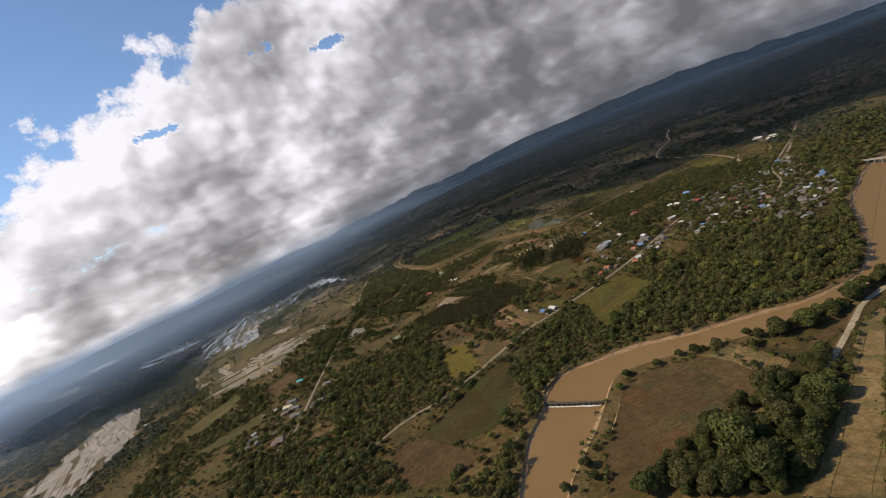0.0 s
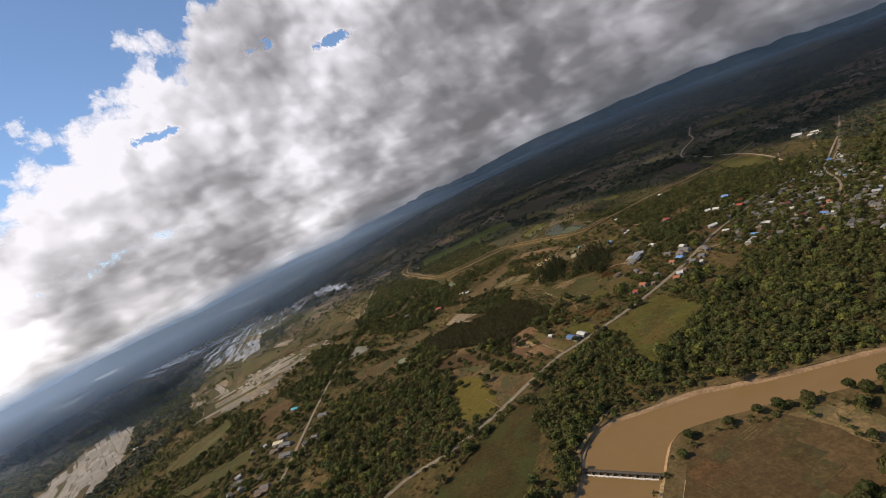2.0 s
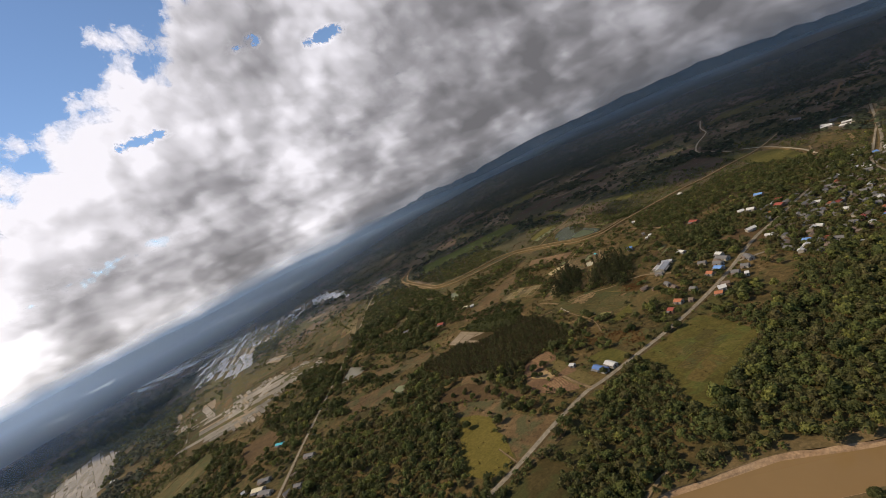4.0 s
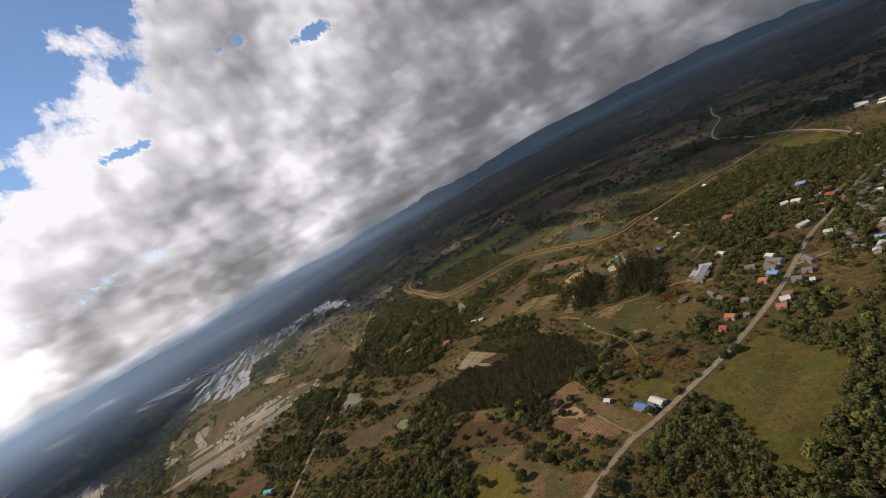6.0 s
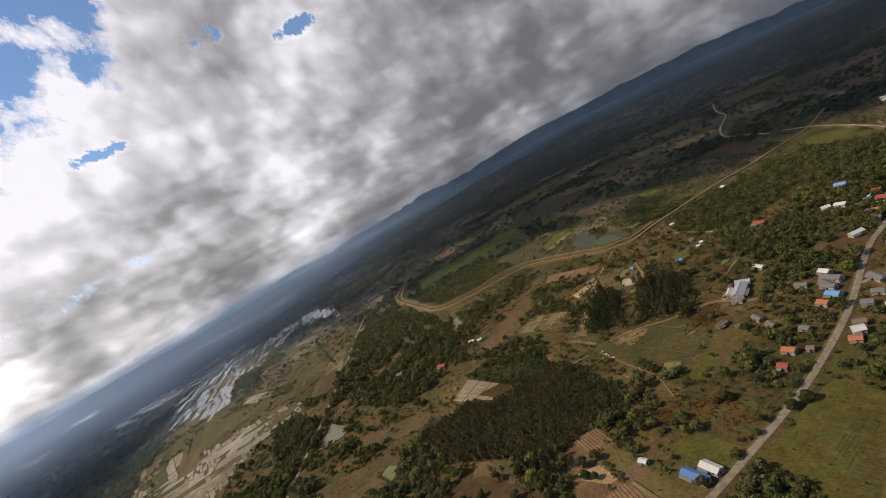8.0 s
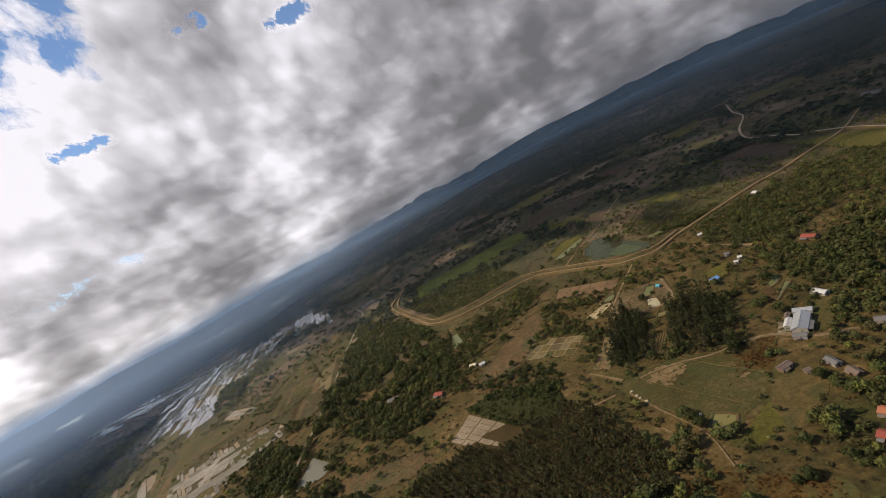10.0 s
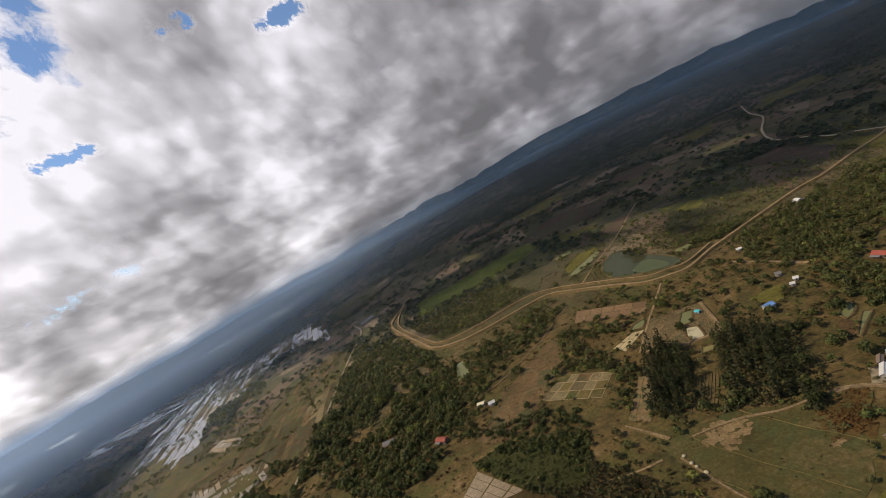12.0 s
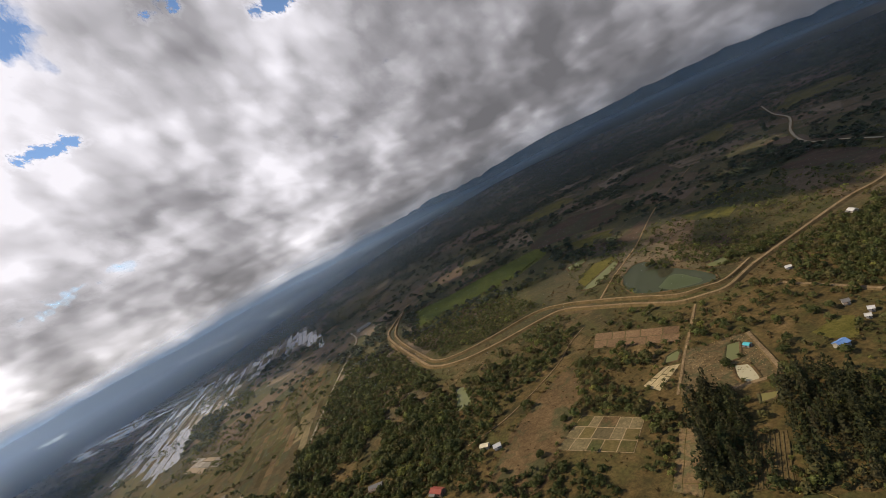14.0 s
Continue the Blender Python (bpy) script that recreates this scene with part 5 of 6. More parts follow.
def axes(pts):
    """Centre, long direction and extents of an outline."""
    p = np.array(pts, float)
    c = p.mean(0)
    w, d = np.linalg.eigh(np.cov((p - c).T))
    u = d[:, 1]
    v = np.array((-u[1], u[0]))
    a, b = (p - c) @ u, (p - c) @ v
    return c, u, v, a.min(), a.max(), b.min(), b.max()


def ridges(name, pts, spacing, w, h, lift, material, parent, label, along=True, every=None, wander=0.9):
    """Straight raised ridges across an outline, each a mesh of its own."""
    c, u, v, a0, a1, b0, b1 = axes(pts)
    if not along:
        u, v, a0, a1, b0, b1 = v, -u, b0, b1, -a1, -a0
    s = b0 + spacing * 0.6
    while s < b1:
        ts = np.arange(a0, a1, 1.5)
        q = c + ts[:, None] * u + s * v
        ok = inside(q[:, 0], q[:, 1], pts)
        if ok.sum() > 4:
            t0, t1 = ts[ok].min(), ts[ok].max()
            n = max(2, int((t1 - t0) / 7) + 1)
            verts, faces = [], []
            for i, t in enumerate(np.linspace(t0, t1, n)):
                for o, z in ((-w / 2, 0), (-w / 4, h), (w / 4, h), (w / 2, 0)):
                    x, y = c + t * u + (s + o + wander * math.sin(t * 0.06 + s) + 0.4 * wander * math.sin(t * 0.21 + 2 * s)) * v
                    verts.append((x, y, float(level(x)) + lift + z))
                if i:
                    faces += [(4 * i - 4 + j, 4 * i - 3 + j, 4 * i + 1 + j, 4 * i + j) for j in range(3)]
            link(name, verts, faces, material, parent, label)
        s += spacing * (rng.uniform(0.75, 1.3) if every is None else every)


def paddy_cells(kind, cells, pts, lift, parent):
    nu, nv = cells
    P = [np.array(p, float) for p in pts]
    if len(pts) > 4:
        strip_cells(kind, nv, pts, lift, parent)
        return
    us = [np.clip((np.arange(nu + 1) + np.r_[0, rng.uniform(-0.2, 0.2, nu - 1), 0]) / nu, 0, 1) for _ in range(nv)]
    vs = np.linspace(0, 1, nv + 1)
    for j in range(nv):
        for i in range(nu):
            g = 0.035
            k = [(us[j][i] + g / nu, vs[j] + g / nv), (us[j][i + 1] - g / nu, vs[j] + g / nv), (us[j][i + 1] - g / nu, vs[j + 1] - g / nv), (us[j][i] + g / nu, vs[j + 1] - g / nv)]
            q = [(P[0] * (1 - s) + P[1] * s) * (1 - t) + (P[3] * (1 - s) + P[2] * s) * t for s, t in k]
            drape("cell", [tuple(p) for p in q], lift + rng.uniform(0.02, 0.10), SOILS[kind if kind != "paddy" or rng.random() < 0.62 else ("grass_dry", "pasture", "earth")[int(rng.integers(3))]], parent)


def plots(pts, lift, parent, name, covers, crest, bearing):
    """Plots of uneven size and tone, some with furrows, parted by thin bunds."""
    c, u, v, a0, a1, b0, b1 = axes(pts)
    u = np.array((math.cos(radians(bearing)), math.sin(radians(bearing))))
    v = np.array((-u[1], u[0]))
    t = min(b0, a0)
    while t < max(a1, b1):
        w = rng.uniform(9, 17)
        s = min(a0, b0) - rng.uniform(0, 12)
        while s < max(a1, b1):
            l = rng.uniform(13, 34)
            q = [c + (s + ds) * u + (t + dt) * v for ds, dt in ((0.5, 0.5), (l - 0.5, 0.5 + rng.normal(0, 0.5)), (l - 0.5, w - 0.5), (0.5, w - 0.5 + rng.normal(0, 0.5)))]
            if sum(inside(np.array([p[0] for p in q]), np.array([p[1] for p in q]), pts)) > 3 and rng.random() < 0.85:
                cover = covers[int(rng.integers(len(covers)))]
                corner = [tuple(p) for p in q]
                drape(name, corner, lift + rng.uniform(0.03, 0.08), SOILS[cover], parent)
                if rng.random() < 0.4:
                    ridges("furrow_ridge", corner, 1.9, 0.9, 0.06, lift + 0.07, SOILS[crest], parent, "", rng.random() < 0.5, 1.0, 0.05)
                elif rng.random() < 0.5:
                    ridges("bund", corner, w * 1.4, 0.6, 0.16, lift, SOILS[crest], parent, "", wander=0.2)
            s += l
        t += w


def strip_cells(kind, rows, pts, lift, parent):
    """Long narrow plots of uneven length along the field, some wet, some dry, some left out."""
    c, u, v, a0, a1, b0, b1 = axes(pts)
    t, joined = b0, collections.defaultdict(list)
    while t < b1:
        w = (b1 - b0) / rows * rng.uniform(0.55, 1.4)
        s = a0 + rng.uniform(-40, 0)
        while s < a1:
            l = min(w * (rng.uniform(1.5, 6.5) if kind in ("paddy_far", "paddy_bright") else rng.uniform(2.5, 9.0)), 110)
            bend = rng.normal(0, 0.06, 4) * w
            q = [c + (s + 0.6 + rng.normal(0, 1.2)) * u + (t + 0.5 + bend[0]) * v, c + (s + l - 0.6 + rng.normal(0, 1.2)) * u + (t + 0.5 + bend[1]) * v,
                 c + (s + l - 0.6 + rng.normal(0, 2.5)) * u + (t + w - 0.5 + bend[2]) * v, c + (s + 0.6 + rng.normal(0, 2.5)) * u + (t + w - 0.5 + bend[3]) * v]
            s += l
            m = sum(q) / 4
            if not inside(np.array([m[0]]), np.array([m[1]]), pts)[0] or rng.random() < 0.18:
                continue
            wetness = 0.9 * float(fbm(m[0], m[1], 150)) + rng.uniform(-0.45, 0.45)
            if kind == "paddy_wet":
                cover = "paddy_wet" if wetness < 0.15 else "paddy_far" if wetness < 0.48 else "far_brown" if wetness < 0.62 else "farmland"
            elif kind == "farmland":
                cover = "pasture" if wetness < -0.1 else "farmland" if wetness < 0.1 else "earth" if wetness < 0.3 else "fallow" if wetness < 0.6 else "paddy"
            elif kind == "paddy_bright":
                cover = "paddy_bright" if wetness < 0.2 else "paddy_far" if wetness < 0.6 else "pasture"
            else:
                cover = "paddy_pale" if wetness < -0.1 else "paddy_far" if wetness < 0.45 else "pasture"
            if kind in ("paddy_far", "paddy_bright"):
                drape("cell", [tuple(p) for p in q], lift + rng.uniform(0.02, 0.10), SOILS[cover], parent)
            else:
                joined[cover] += [(p[0], p[1], float(level(p[0])) + lift + 0.08) for p in q]
        t += w
    for cover, v in joined.items():
        tagged(link("farm_strip_surface", v, [(k, k + 1, k + 2, k + 3) for k in range(0, len(v), 4)], SOILS[cover], parent), kind="stuff")


for i, (kind, cells, pts) in enumerate(FIELDS):
    name, label, category = FIELD_WORDS[kind]
    lift = 0.13 + 0.003 * i + (0.1 if "pond" in kind or kind in ("lake", "weeds", "algae") else 0)
    base = SOILS[kind]
    if cells:
        base = SOILS["bund_pale" if kind == "paddy" else "farmland" if len(pts) > 4 else "bund"]
    ragged = kind not in ("plough_red", "terrace") and not (cells and len(pts) == 4)
    rounded = [(p.x, p.y) for p in resample(pts + pts[:1], 6)][:-1] if ("pond" in kind or kind in ("lake", "crop", "scrub", "bare", "earth", "weeds", "algae")) and len(pts) > 4 else pts
    if ragged and rounded is pts:
        rounded = [(p[0] + (o[0] - p[0]) * k / n, p[1] + (o[1] - p[1]) * k / n) for p, o in zip(pts, pts[1:] + pts[:1]) for n in [max(1, int(math.hypot(o[0] - p[0], o[1] - p[1]) / 4))] for k in range(n)]
    if ragged:
        far = 6.0 if cells or "far" in kind else 1.6
        rounded = [(px + far * float(fbm(px, py, 7 * far)), py + far * float(fbm(px + 70, py, 7 * far))) for px, py in rounded]
        if kind in ("scrub", "earth", "pasture"):
            rounded = [(px + 5.0 * float(fbm(px, py, 9)), py + 5.0 * float(fbm(px + 70, py, 9))) for px, py in rounded]
    if kind == "bare":
        px, py = fill(pts, 4.0)
        blotches, faces = [], []
        for bx, by in zip(px, py):
            near = float(off_line(np.array([bx]), np.array([by]), pts, True)[0])
            if float(fbm(bx, by, 13)) + 0.09 * near < 0.1:
                continue
            n, first = 9, len(blotches)
            for k in range(n):
                rad = rng.uniform(1.6, 4.6) * (1.0 if near > 3 else 0.6)
                t = k * 2 * math.pi / n
                blotches.append((bx + rad * math.cos(t), by + rad * math.sin(t), float(level(bx)) + lift + 0.012 * (len(faces) % 7)))
            faces.append(tuple(range(first, first + n)))
        tagged(link(name, blotches, faces, base), label, category, kind="stuff")
        continue
    ob = tagged(drape(name, rounded, lift, base), label, category)
    if cells:
        paddy_cells(kind, cells, pts, lift, ob)
    elif kind in ("plough_red", "terrace"):
        ridges("seed_bed", pts, 2.1, 1.0, 0.35, lift, SOILS["bund" if kind == "terrace" else "bare"], ob, "", True, 1.0, 0.1)
    elif kind == "plough":
        plots(pts, lift, ob, "tilled_plot", ("plough_warm", "plough_warm", "plough_olive", "plough_olive", "plough"), "earth", 23)
    elif kind in ("stubble", "strip_tan"):
        ridges("bund", pts, 14 if kind != "strip_tan" else 8, 0.45, 0.14, lift, SOILS["earth" if kind == "plough" else "grass_dry"], ob, "", wander=0.8)
        ridges("bund", pts, 27, 0.45, 0.14, lift, SOILS["earth" if kind == "plough" else "grass_dry"], ob, "", False, wander=0.8)
    elif kind == "meadow":
        plots(pts, lift, ob, "meadow_plot", ("meadow", "dry_meadow", "meadow", "dry_meadow", "grass"), "pasture", 31)
    elif kind == "pasture":
        ridges("bund", pts, 26, 0.45, 0.25, lift, SOILS["grass_dry"], ob, "")
    elif "pond" in kind or kind == "lake":
        ribbon("pond_bank", pts + pts[:1], [(-1.3, 0.2), (-0.4, lift + 0.4), (0.4, lift + 0.4), (1.4, 0.2)], SOILS["earth"], ob, "bare earth pond bank", step=5)

# ---- trees ----
def dome(sides, low):
    """A rounded lump, open below, of triangles, radius one."""
    rings = []
    for z, r, turn in ((-0.55, 0.82, 0.0), (0.15, 1.0, 0.5), (0.78, 0.62, 0.0))[1 if low else 0:]:
        t = (np.arange(sides) + turn) * 2 * math.pi / sides
        rings.append(np.stack([r * np.cos(t), r * np.sin(t), np.full(sides, z)], -1))
    res = []
    for lo, hi in zip(rings, rings[1:]):
        for i in range(sides):
            k = (i + 1) % sides
            res += [[lo[i], lo[k], hi[i]], [lo[k], hi[k], hi[i]]]
    top = np.array((0.0, 0.0, 1.0))
    return np.array(res + [[rings[-1][i], rings[-1][(i + 1) % sides], top] for i in range(sides)])


BALL, LUMP = dome(6, False), dome(5, True)


def crown(seed, form, leaves, cores):
    """Triangles (n, 3, 3) of a crown of leaf clumps, for a tree of radius 1 whose foot is at the origin; the first of them are its inner mass."""
    g = np.random.default_rng(seed)
    if form == "tall":
        lumps = [(g.normal(0, 0.16), g.normal(0, 0.16), 0.9 + 0.8 * k, 0.95 - 0.16 * k, 0.75) for k in range(5)]
    elif form == "low":
        lumps = [(g.normal(0, 0.35), g.normal(0, 0.35), 0.55 + g.normal(0, 0.1), 0.65, 0.5) for k in range(4)]
    elif form == "rows":
        lumps = [(g.normal(0, 0.12), g.normal(0, 0.12), 1.3 + 0.5 * k, 0.8 - 0.15 * k, 0.6) for k in range(3)]
    else:
        lumps = [(0, 0, 1.35, 0.72, 0.6)] + [(0.58 * math.cos(a), 0.58 * math.sin(a), 1.05 + g.normal(0, 0.2), g.uniform(0.38, 0.6), g.uniform(0.34, 0.52)) for a in g.uniform(0, 6.28) + np.arange(5) * 1.257 + g.normal(0, 0.25, 5)]
    res = []
    for x, y, z, rx, rz in lumps[:cores]:
        b = (BALL if leaves > 200 else LUMP) * np.array((rx, rx, rz)) * 0.8
        b = b * (1 + 0.22 * np.sin(b[..., :1] * 7 + seed) * np.cos(b[..., 1:2] * 6 + b[..., 2:] * 5 + x * 9))
        res.append(b + np.array((x, y, z)))
    size = 0.36 if leaves < 16 and not cores else 0.30 if leaves < 40 else 0.25 if leaves < 80 else 0.19 if leaves < 200 else 0.097
    for k in range(leaves):
        x, y, z, rx, rz = lumps[k % len(lumps)]
        d = g.normal(0, 1, 3)
        d[2] = abs(d[2]) * 0.9 - 0.35
        d /= np.linalg.norm(d)
        c = np.array((x, y, z)) + d * np.array((rx, rx, rz)) * g.uniform(0.8, 1.14)
        n = d + g.normal(0, 0.55, 3)
        n /= np.linalg.norm(n)
        a = np.cross(n, g.normal(0, 1, 3))
        a /= np.linalg.norm(a)
        b = np.cross(n, a)
        w = size * g.uniform(0.65, 1.35)
        res.append(np.array([[c - a * w - b * w * g.uniform(0.3, 0.8), c + a * w * g.uniform(0.6, 1.1) - b * w * g.uniform(0.2, 0.8), c + a * w * g.uniform(-0.5, 0.5) + b * w * 1.15]]))
    return np.concatenate(res)


def leaf_mesh(name, tris, tints, material):
    """A mesh of loose triangles with a tint for each face's corners."""
    me = bpy.data.meshes.new(name)
    n = len(tris)
    me.vertices.add(3 * n)
    me.vertices.foreach_set("co", np.ascontiguousarray(tris, dtype=np.float32).ravel())
    me.loops.add(3 * n)
    me.loops.foreach_set("vertex_index", np.arange(3 * n, dtype=np.int32))
    me.polygons.add(n)
    me.polygons.foreach_set("loop_start", np.arange(0, 3 * n, 3, dtype=np.int32))
    me.polygons.foreach_set("loop_total", np.full(n, 3, dtype=np.int32))
    a = me.attributes.new("tint", "FLOAT", "POINT")
    a.data.foreach_set("value", np.repeat(np.asarray(tints, dtype=np.float32), 3))
    me.materials.append(material)
    me.update(calc_edges=True)
    return me


FORMS = ("broad", "tall", "low", "rows")
NEAR = {f: [crown(s + 11 * k, f, 140, 3) for s in range(8)] for k, f in enumerate(FORMS)}
MIDDLE = {f: [crown(s + 90 + 11 * k, f, 60, 2) for s in range(6)] for k, f in enumerate(FORMS)}
SMALL = {f: [crown(s + 150 + 11 * k, f, 30, 1) for s in range(6)] for k, f in enumerate(FORMS)}
FAR = {f: [crown(s + 200 + 11 * k, f, 14, 1) for s in range(6)] for k, f in enumerate(FORMS)}
DISTANT = [LUMP[10:] * (1.5, 1.5, 1.3) * g.uniform(0.8, 1.2, (1, 1, 3)) + (0, 0, -0.1) + g.normal(0, 0.13, (5, 3, 3)) for g in [np.random.default_rng(k) for k in range(8)]]
DISTANT = [np.concatenate([d, LUMP[:10:2] * (1.05, 1.05, 1.0) + (0, 0, 0.45)]) for d in DISTANT]
TINY = {f: [crown(s + 260 + 11 * k, f, 13, 0) for s in range(6)] for k, f in enumerate(FORMS)}


def grove(name, xs, ys, radii, form, label, category, material, bright=0.4):
    """All the trees of a wood in one mesh."""
    if not len(xs):
        return
    zs = land(xs, ys)
    res, tints = [], []
    for x, y, z, r in zip(xs, ys, zs, radii):
        kind = form if form in NEAR else ("broad" if rng.random() < 0.75 else "low")
        store = NEAR if y < 640 and abs(x) < 420 else MIDDLE if y < 1000 and abs(x) < 500 else FAR
        if r > 4.0 and store is MIDDLE:
            store = NEAR
        if r < 1.3:
            store = TINY
        elif r < 2.7 and store is not FAR:
            store = SMALL
        t = store[kind][rng.integers(len(store[kind]))] if name != "far_woods" else DISTANT[rng.integers(8)]
        a = rng.uniform(0, 6.283)
        c, s = math.cos(a) * r, math.sin(a) * r
        q = np.empty_like(t)
        q[..., 0], q[..., 1], q[..., 2] = t[..., 0] * c - t[..., 1] * s + x, t[..., 0] * s + t[..., 1] * c + y, t[..., 2] * r * rng.uniform(0.85, 1.2) + z
        res.append(q)
        tints.append(np.full(len(t), min(1.0, max(0.0, rng.normal(bright - (0.14 if y > 680 else 0.0), 0.21) + (0.35 if rng.random() < 0.05 else 0)))))
    ob = new(name, leaf_mesh(name, np.concatenate(res), np.concatenate(tints), material))
    tagged(ob, label, category, kind="stuff")


def blocked(x, y, margin=2.0, fields=True):
    """Where nothing may grow: water, roads and open fields."""
    no = inside(x, y, RIVER_OUTLINE) | (off_line(x, y, RIVER_OUTLINE, True) < margin + 2)
    for road, w, _, pts in ROADS:
        no |= off_line(x, y, pts) < w / 2 + margin + (5.0 if road.startswith(("levee", "hill")) else 0.6 if road == "village_road" else 0.0)
    if fields:
        for _, _, pts in FIELDS:
            no |= inside(x, y, pts)
    for _, l, w, _, (hx, hy), _ in HOUSES:
        no |= np.hypot(x - hx, y - hy) < max(l, w) * 0.5 + 4
    return no


WOOD_WORDS = {
    "thicket": ("thicket", "dense olive and dark green roadside thicket", LEAVES, 0.30),
    "broad": ("woodland", "dense dark green broadleaf woodland", LEAVES, 0.38), "mixed": ("mixed_grove", "mixed green and olive grove with gaps", LEAVES, 0.45),
    "rows": ("plantation", "dusky olive plantation trees in rows", PLANTED, 0.5), "low": ("banana_grove", "low dense dark green plantation", LEAVES, 0.02),
    "patchy": ("patchy_woods", "patchy green woods between fields", LEAVES, 0.38), "tall": ("tall_grove", "tall dark narrow-crowned trees", NEEDLES, 0.45),
}
single = []
for k, (kind, spacing, radius, pts) in enumerate(WOODS):
    x, y = fill(pts, spacing, kind == "rows")
    keep = ~blocked(x, y, 1.0, False)
    if kind == "mixed":
        keep &= fbm(x, y, 45) + 0.6 * fbm(x, y, 15) > -0.58
    if kind == "patchy":
        keep &= fbm(x, y, 60) + 0.7 * fbm(x, y, 20) > -0.12
    for fk, _, fp in FIELDS:
        if fk in ("paddy_pale", "cropdark") and kind == "rows":
            keep &= ~inside(x, y, fp)
    if kind not in ("rows", "low"):
        for fk, _, fp in FIELDS:
            if fk in ("grass", "meadow", "plough", "stubble", "moss", "redsoil", "paddy", "debris", "lake", "paddy_far", "paddy_bright", "paddy_wet", "pasture", "planted", "cropdark", "clearing", "farmland") or "pond" in fk:
                keep &= ~inside(x, y, fp)
            elif fk == "earth":
                keep &= ~inside(x, y, fp) | (rng.random(len(x)) < 0.12)
    x, y = x[keep], y[keep]
    r = radius * rng.uniform(0.45, 1.0, len(x)) * rng.choice((1.0, 1.35, 1.7), len(x), p=(0.75, 0.18, 0.07) if kind != "rows" else (1, 0, 0))
    if k < 2:
        single += [(a, b, c) for a, b, c in zip(x, y, r)]
        continue
    name, label, material, bright = WOOD_WORDS[kind]
    grove(name, x, y, r, kind, label, "woods", material, bright)

# trees and bamboo along the river
line = resample([p for p in NORTH_BANK if -40 < p[0] < 480], 3.2)
x = np.array([p.x for p in line]) + rng.normal(0, 1.5, len(line))
y = np.array([p.y for p in line]) + rng.normal(0, 1.5, len(line))
for away, bright, size in ((8, 0.55, 2.6), (13, 0.40, 3.4), (5.5, 0.75, 1.3)):
    d = [(line[min(i + 1, len(line) - 1)] - line[max(i - 1, 0)]).normalized() for i in range(len(line))]
    a, b = x - away * np.array([v.y for v in d]), y + away * np.array([v.x for v in d])
    ok = (rng.random(len(a)) < 0.8) & ~inside(a, b, RIVER_OUTLINE) & (off_line(a, b, RIVER_OUTLINE, True) > 4) & (fbm(a, b, 40) > -0.3)
    for _, w, _, pts in ROADS:
        ok &= off_line(a, b, pts) > w / 2 + 1
    grove("riverside_trees", a[ok], b[ok], size * rng.uniform(0.6, 1.2, int(ok.sum())), "mixed", "green trees and yellow-green bamboo along the river", "trees", LEAVES, bright)
# scattered trees and scrub over the open plain
x, y = rng.uniform(-620, 640, 17000), rng.uniform(130, 1250, 17000)
keep = (fbm(x, y, 110) + 0.6 * fbm(x, y, 30) > -0.15 + rng.uniform(-0.1, 0.1, 17000) - np.where((x > 80) & (y > 680), 0.2, 0.0)) & (x > -y) & ~blocked(x, y)
x, y = x[keep], y[keep]
grove("scattered_trees", x, y, 1.3 + 3.0 * rng.random(len(x)) ** 2, "mixed", "scattered green and olive trees and bushes", "trees", LEAVES, 0.45)
x, y = rng.uniform(-600, 620, 21000), rng.uniform(130, 1200, 21000)
keep = (fbm(x + 300, y, 70) + 0.5 * fbm(x, y, 22) > -0.10) & ~blocked(x, y, 1.0)
x, y = x[keep], y[keep]
grove("scrub_bushes", x, y, rng.uniform(0.6, 1.5, len(x)), "low", "small olive and brown scrub bushes", "bushes", SCRUB_LEAVES, 0.45)
# hedges and bushes along the edges of the fields
hx, hy = [], []
for kind, _, pts in FIELDS:
    if kind in ("scrub", "bare", "sand", "far_brown", "far_green"):
        continue
    for (ax, ay), (bx, by) in zip(pts, pts[1:] + pts[:1]):
        n = math.hypot(bx - ax, by - ay)
        if n > 300 or rng.random() < 0.25:
            continue
        k = rng.uniform(0, 1, int(n / (3.0 if rng.random() < 0.45 else 8.0)))
        hx += list(ax + (bx - ax) * k + rng.normal(0, 1.0, len(k)))
        hy += list(ay + (by - ay) * k + rng.normal(0, 1.0, len(k)))
x, y = np.array(hx), np.array(hy)
keep = np.ones(len(x), bool)
for kind, _, pts in FIELDS:
    if "pond" in kind or kind in ("lake", "paddy", "paddy_red", "paddy_pale", "paddy_bright", "paddy_far"):
        keep &= ~inside(x, y, pts)
for _, w, _, pts in ROADS:
    keep &= off_line(x, y, pts) > w / 2 + 1.5
x, y = x[keep], y[keep]
grove("field_hedges", x, y, rng.uniform(0.6, 2.2, len(x)), "mixed", "bushes and small trees along field edges", "bushes", LEAVES, 0.45)
# orange scrub
for kind, _, pts in FIELDS:
    if kind == "scrub":
        x, y = fill(pts, 1.5)
        keep = (fbm(x, y, 12) > rng.uniform(-0.5, 0.5, len(x))) & ~blocked(x, y, 0.5, False)
        x, y = x[keep] + rng.normal(0, 2.5, int(keep.sum())), y[keep] + rng.normal(0, 2.5, int(keep.sum()))
        grove("orange_scrub", x, y, rng.uniform(0.4, 1.1, len(x)), "low", "low orange-brown dry scrub", "scrub", RUST_LEAVES, 0.45)
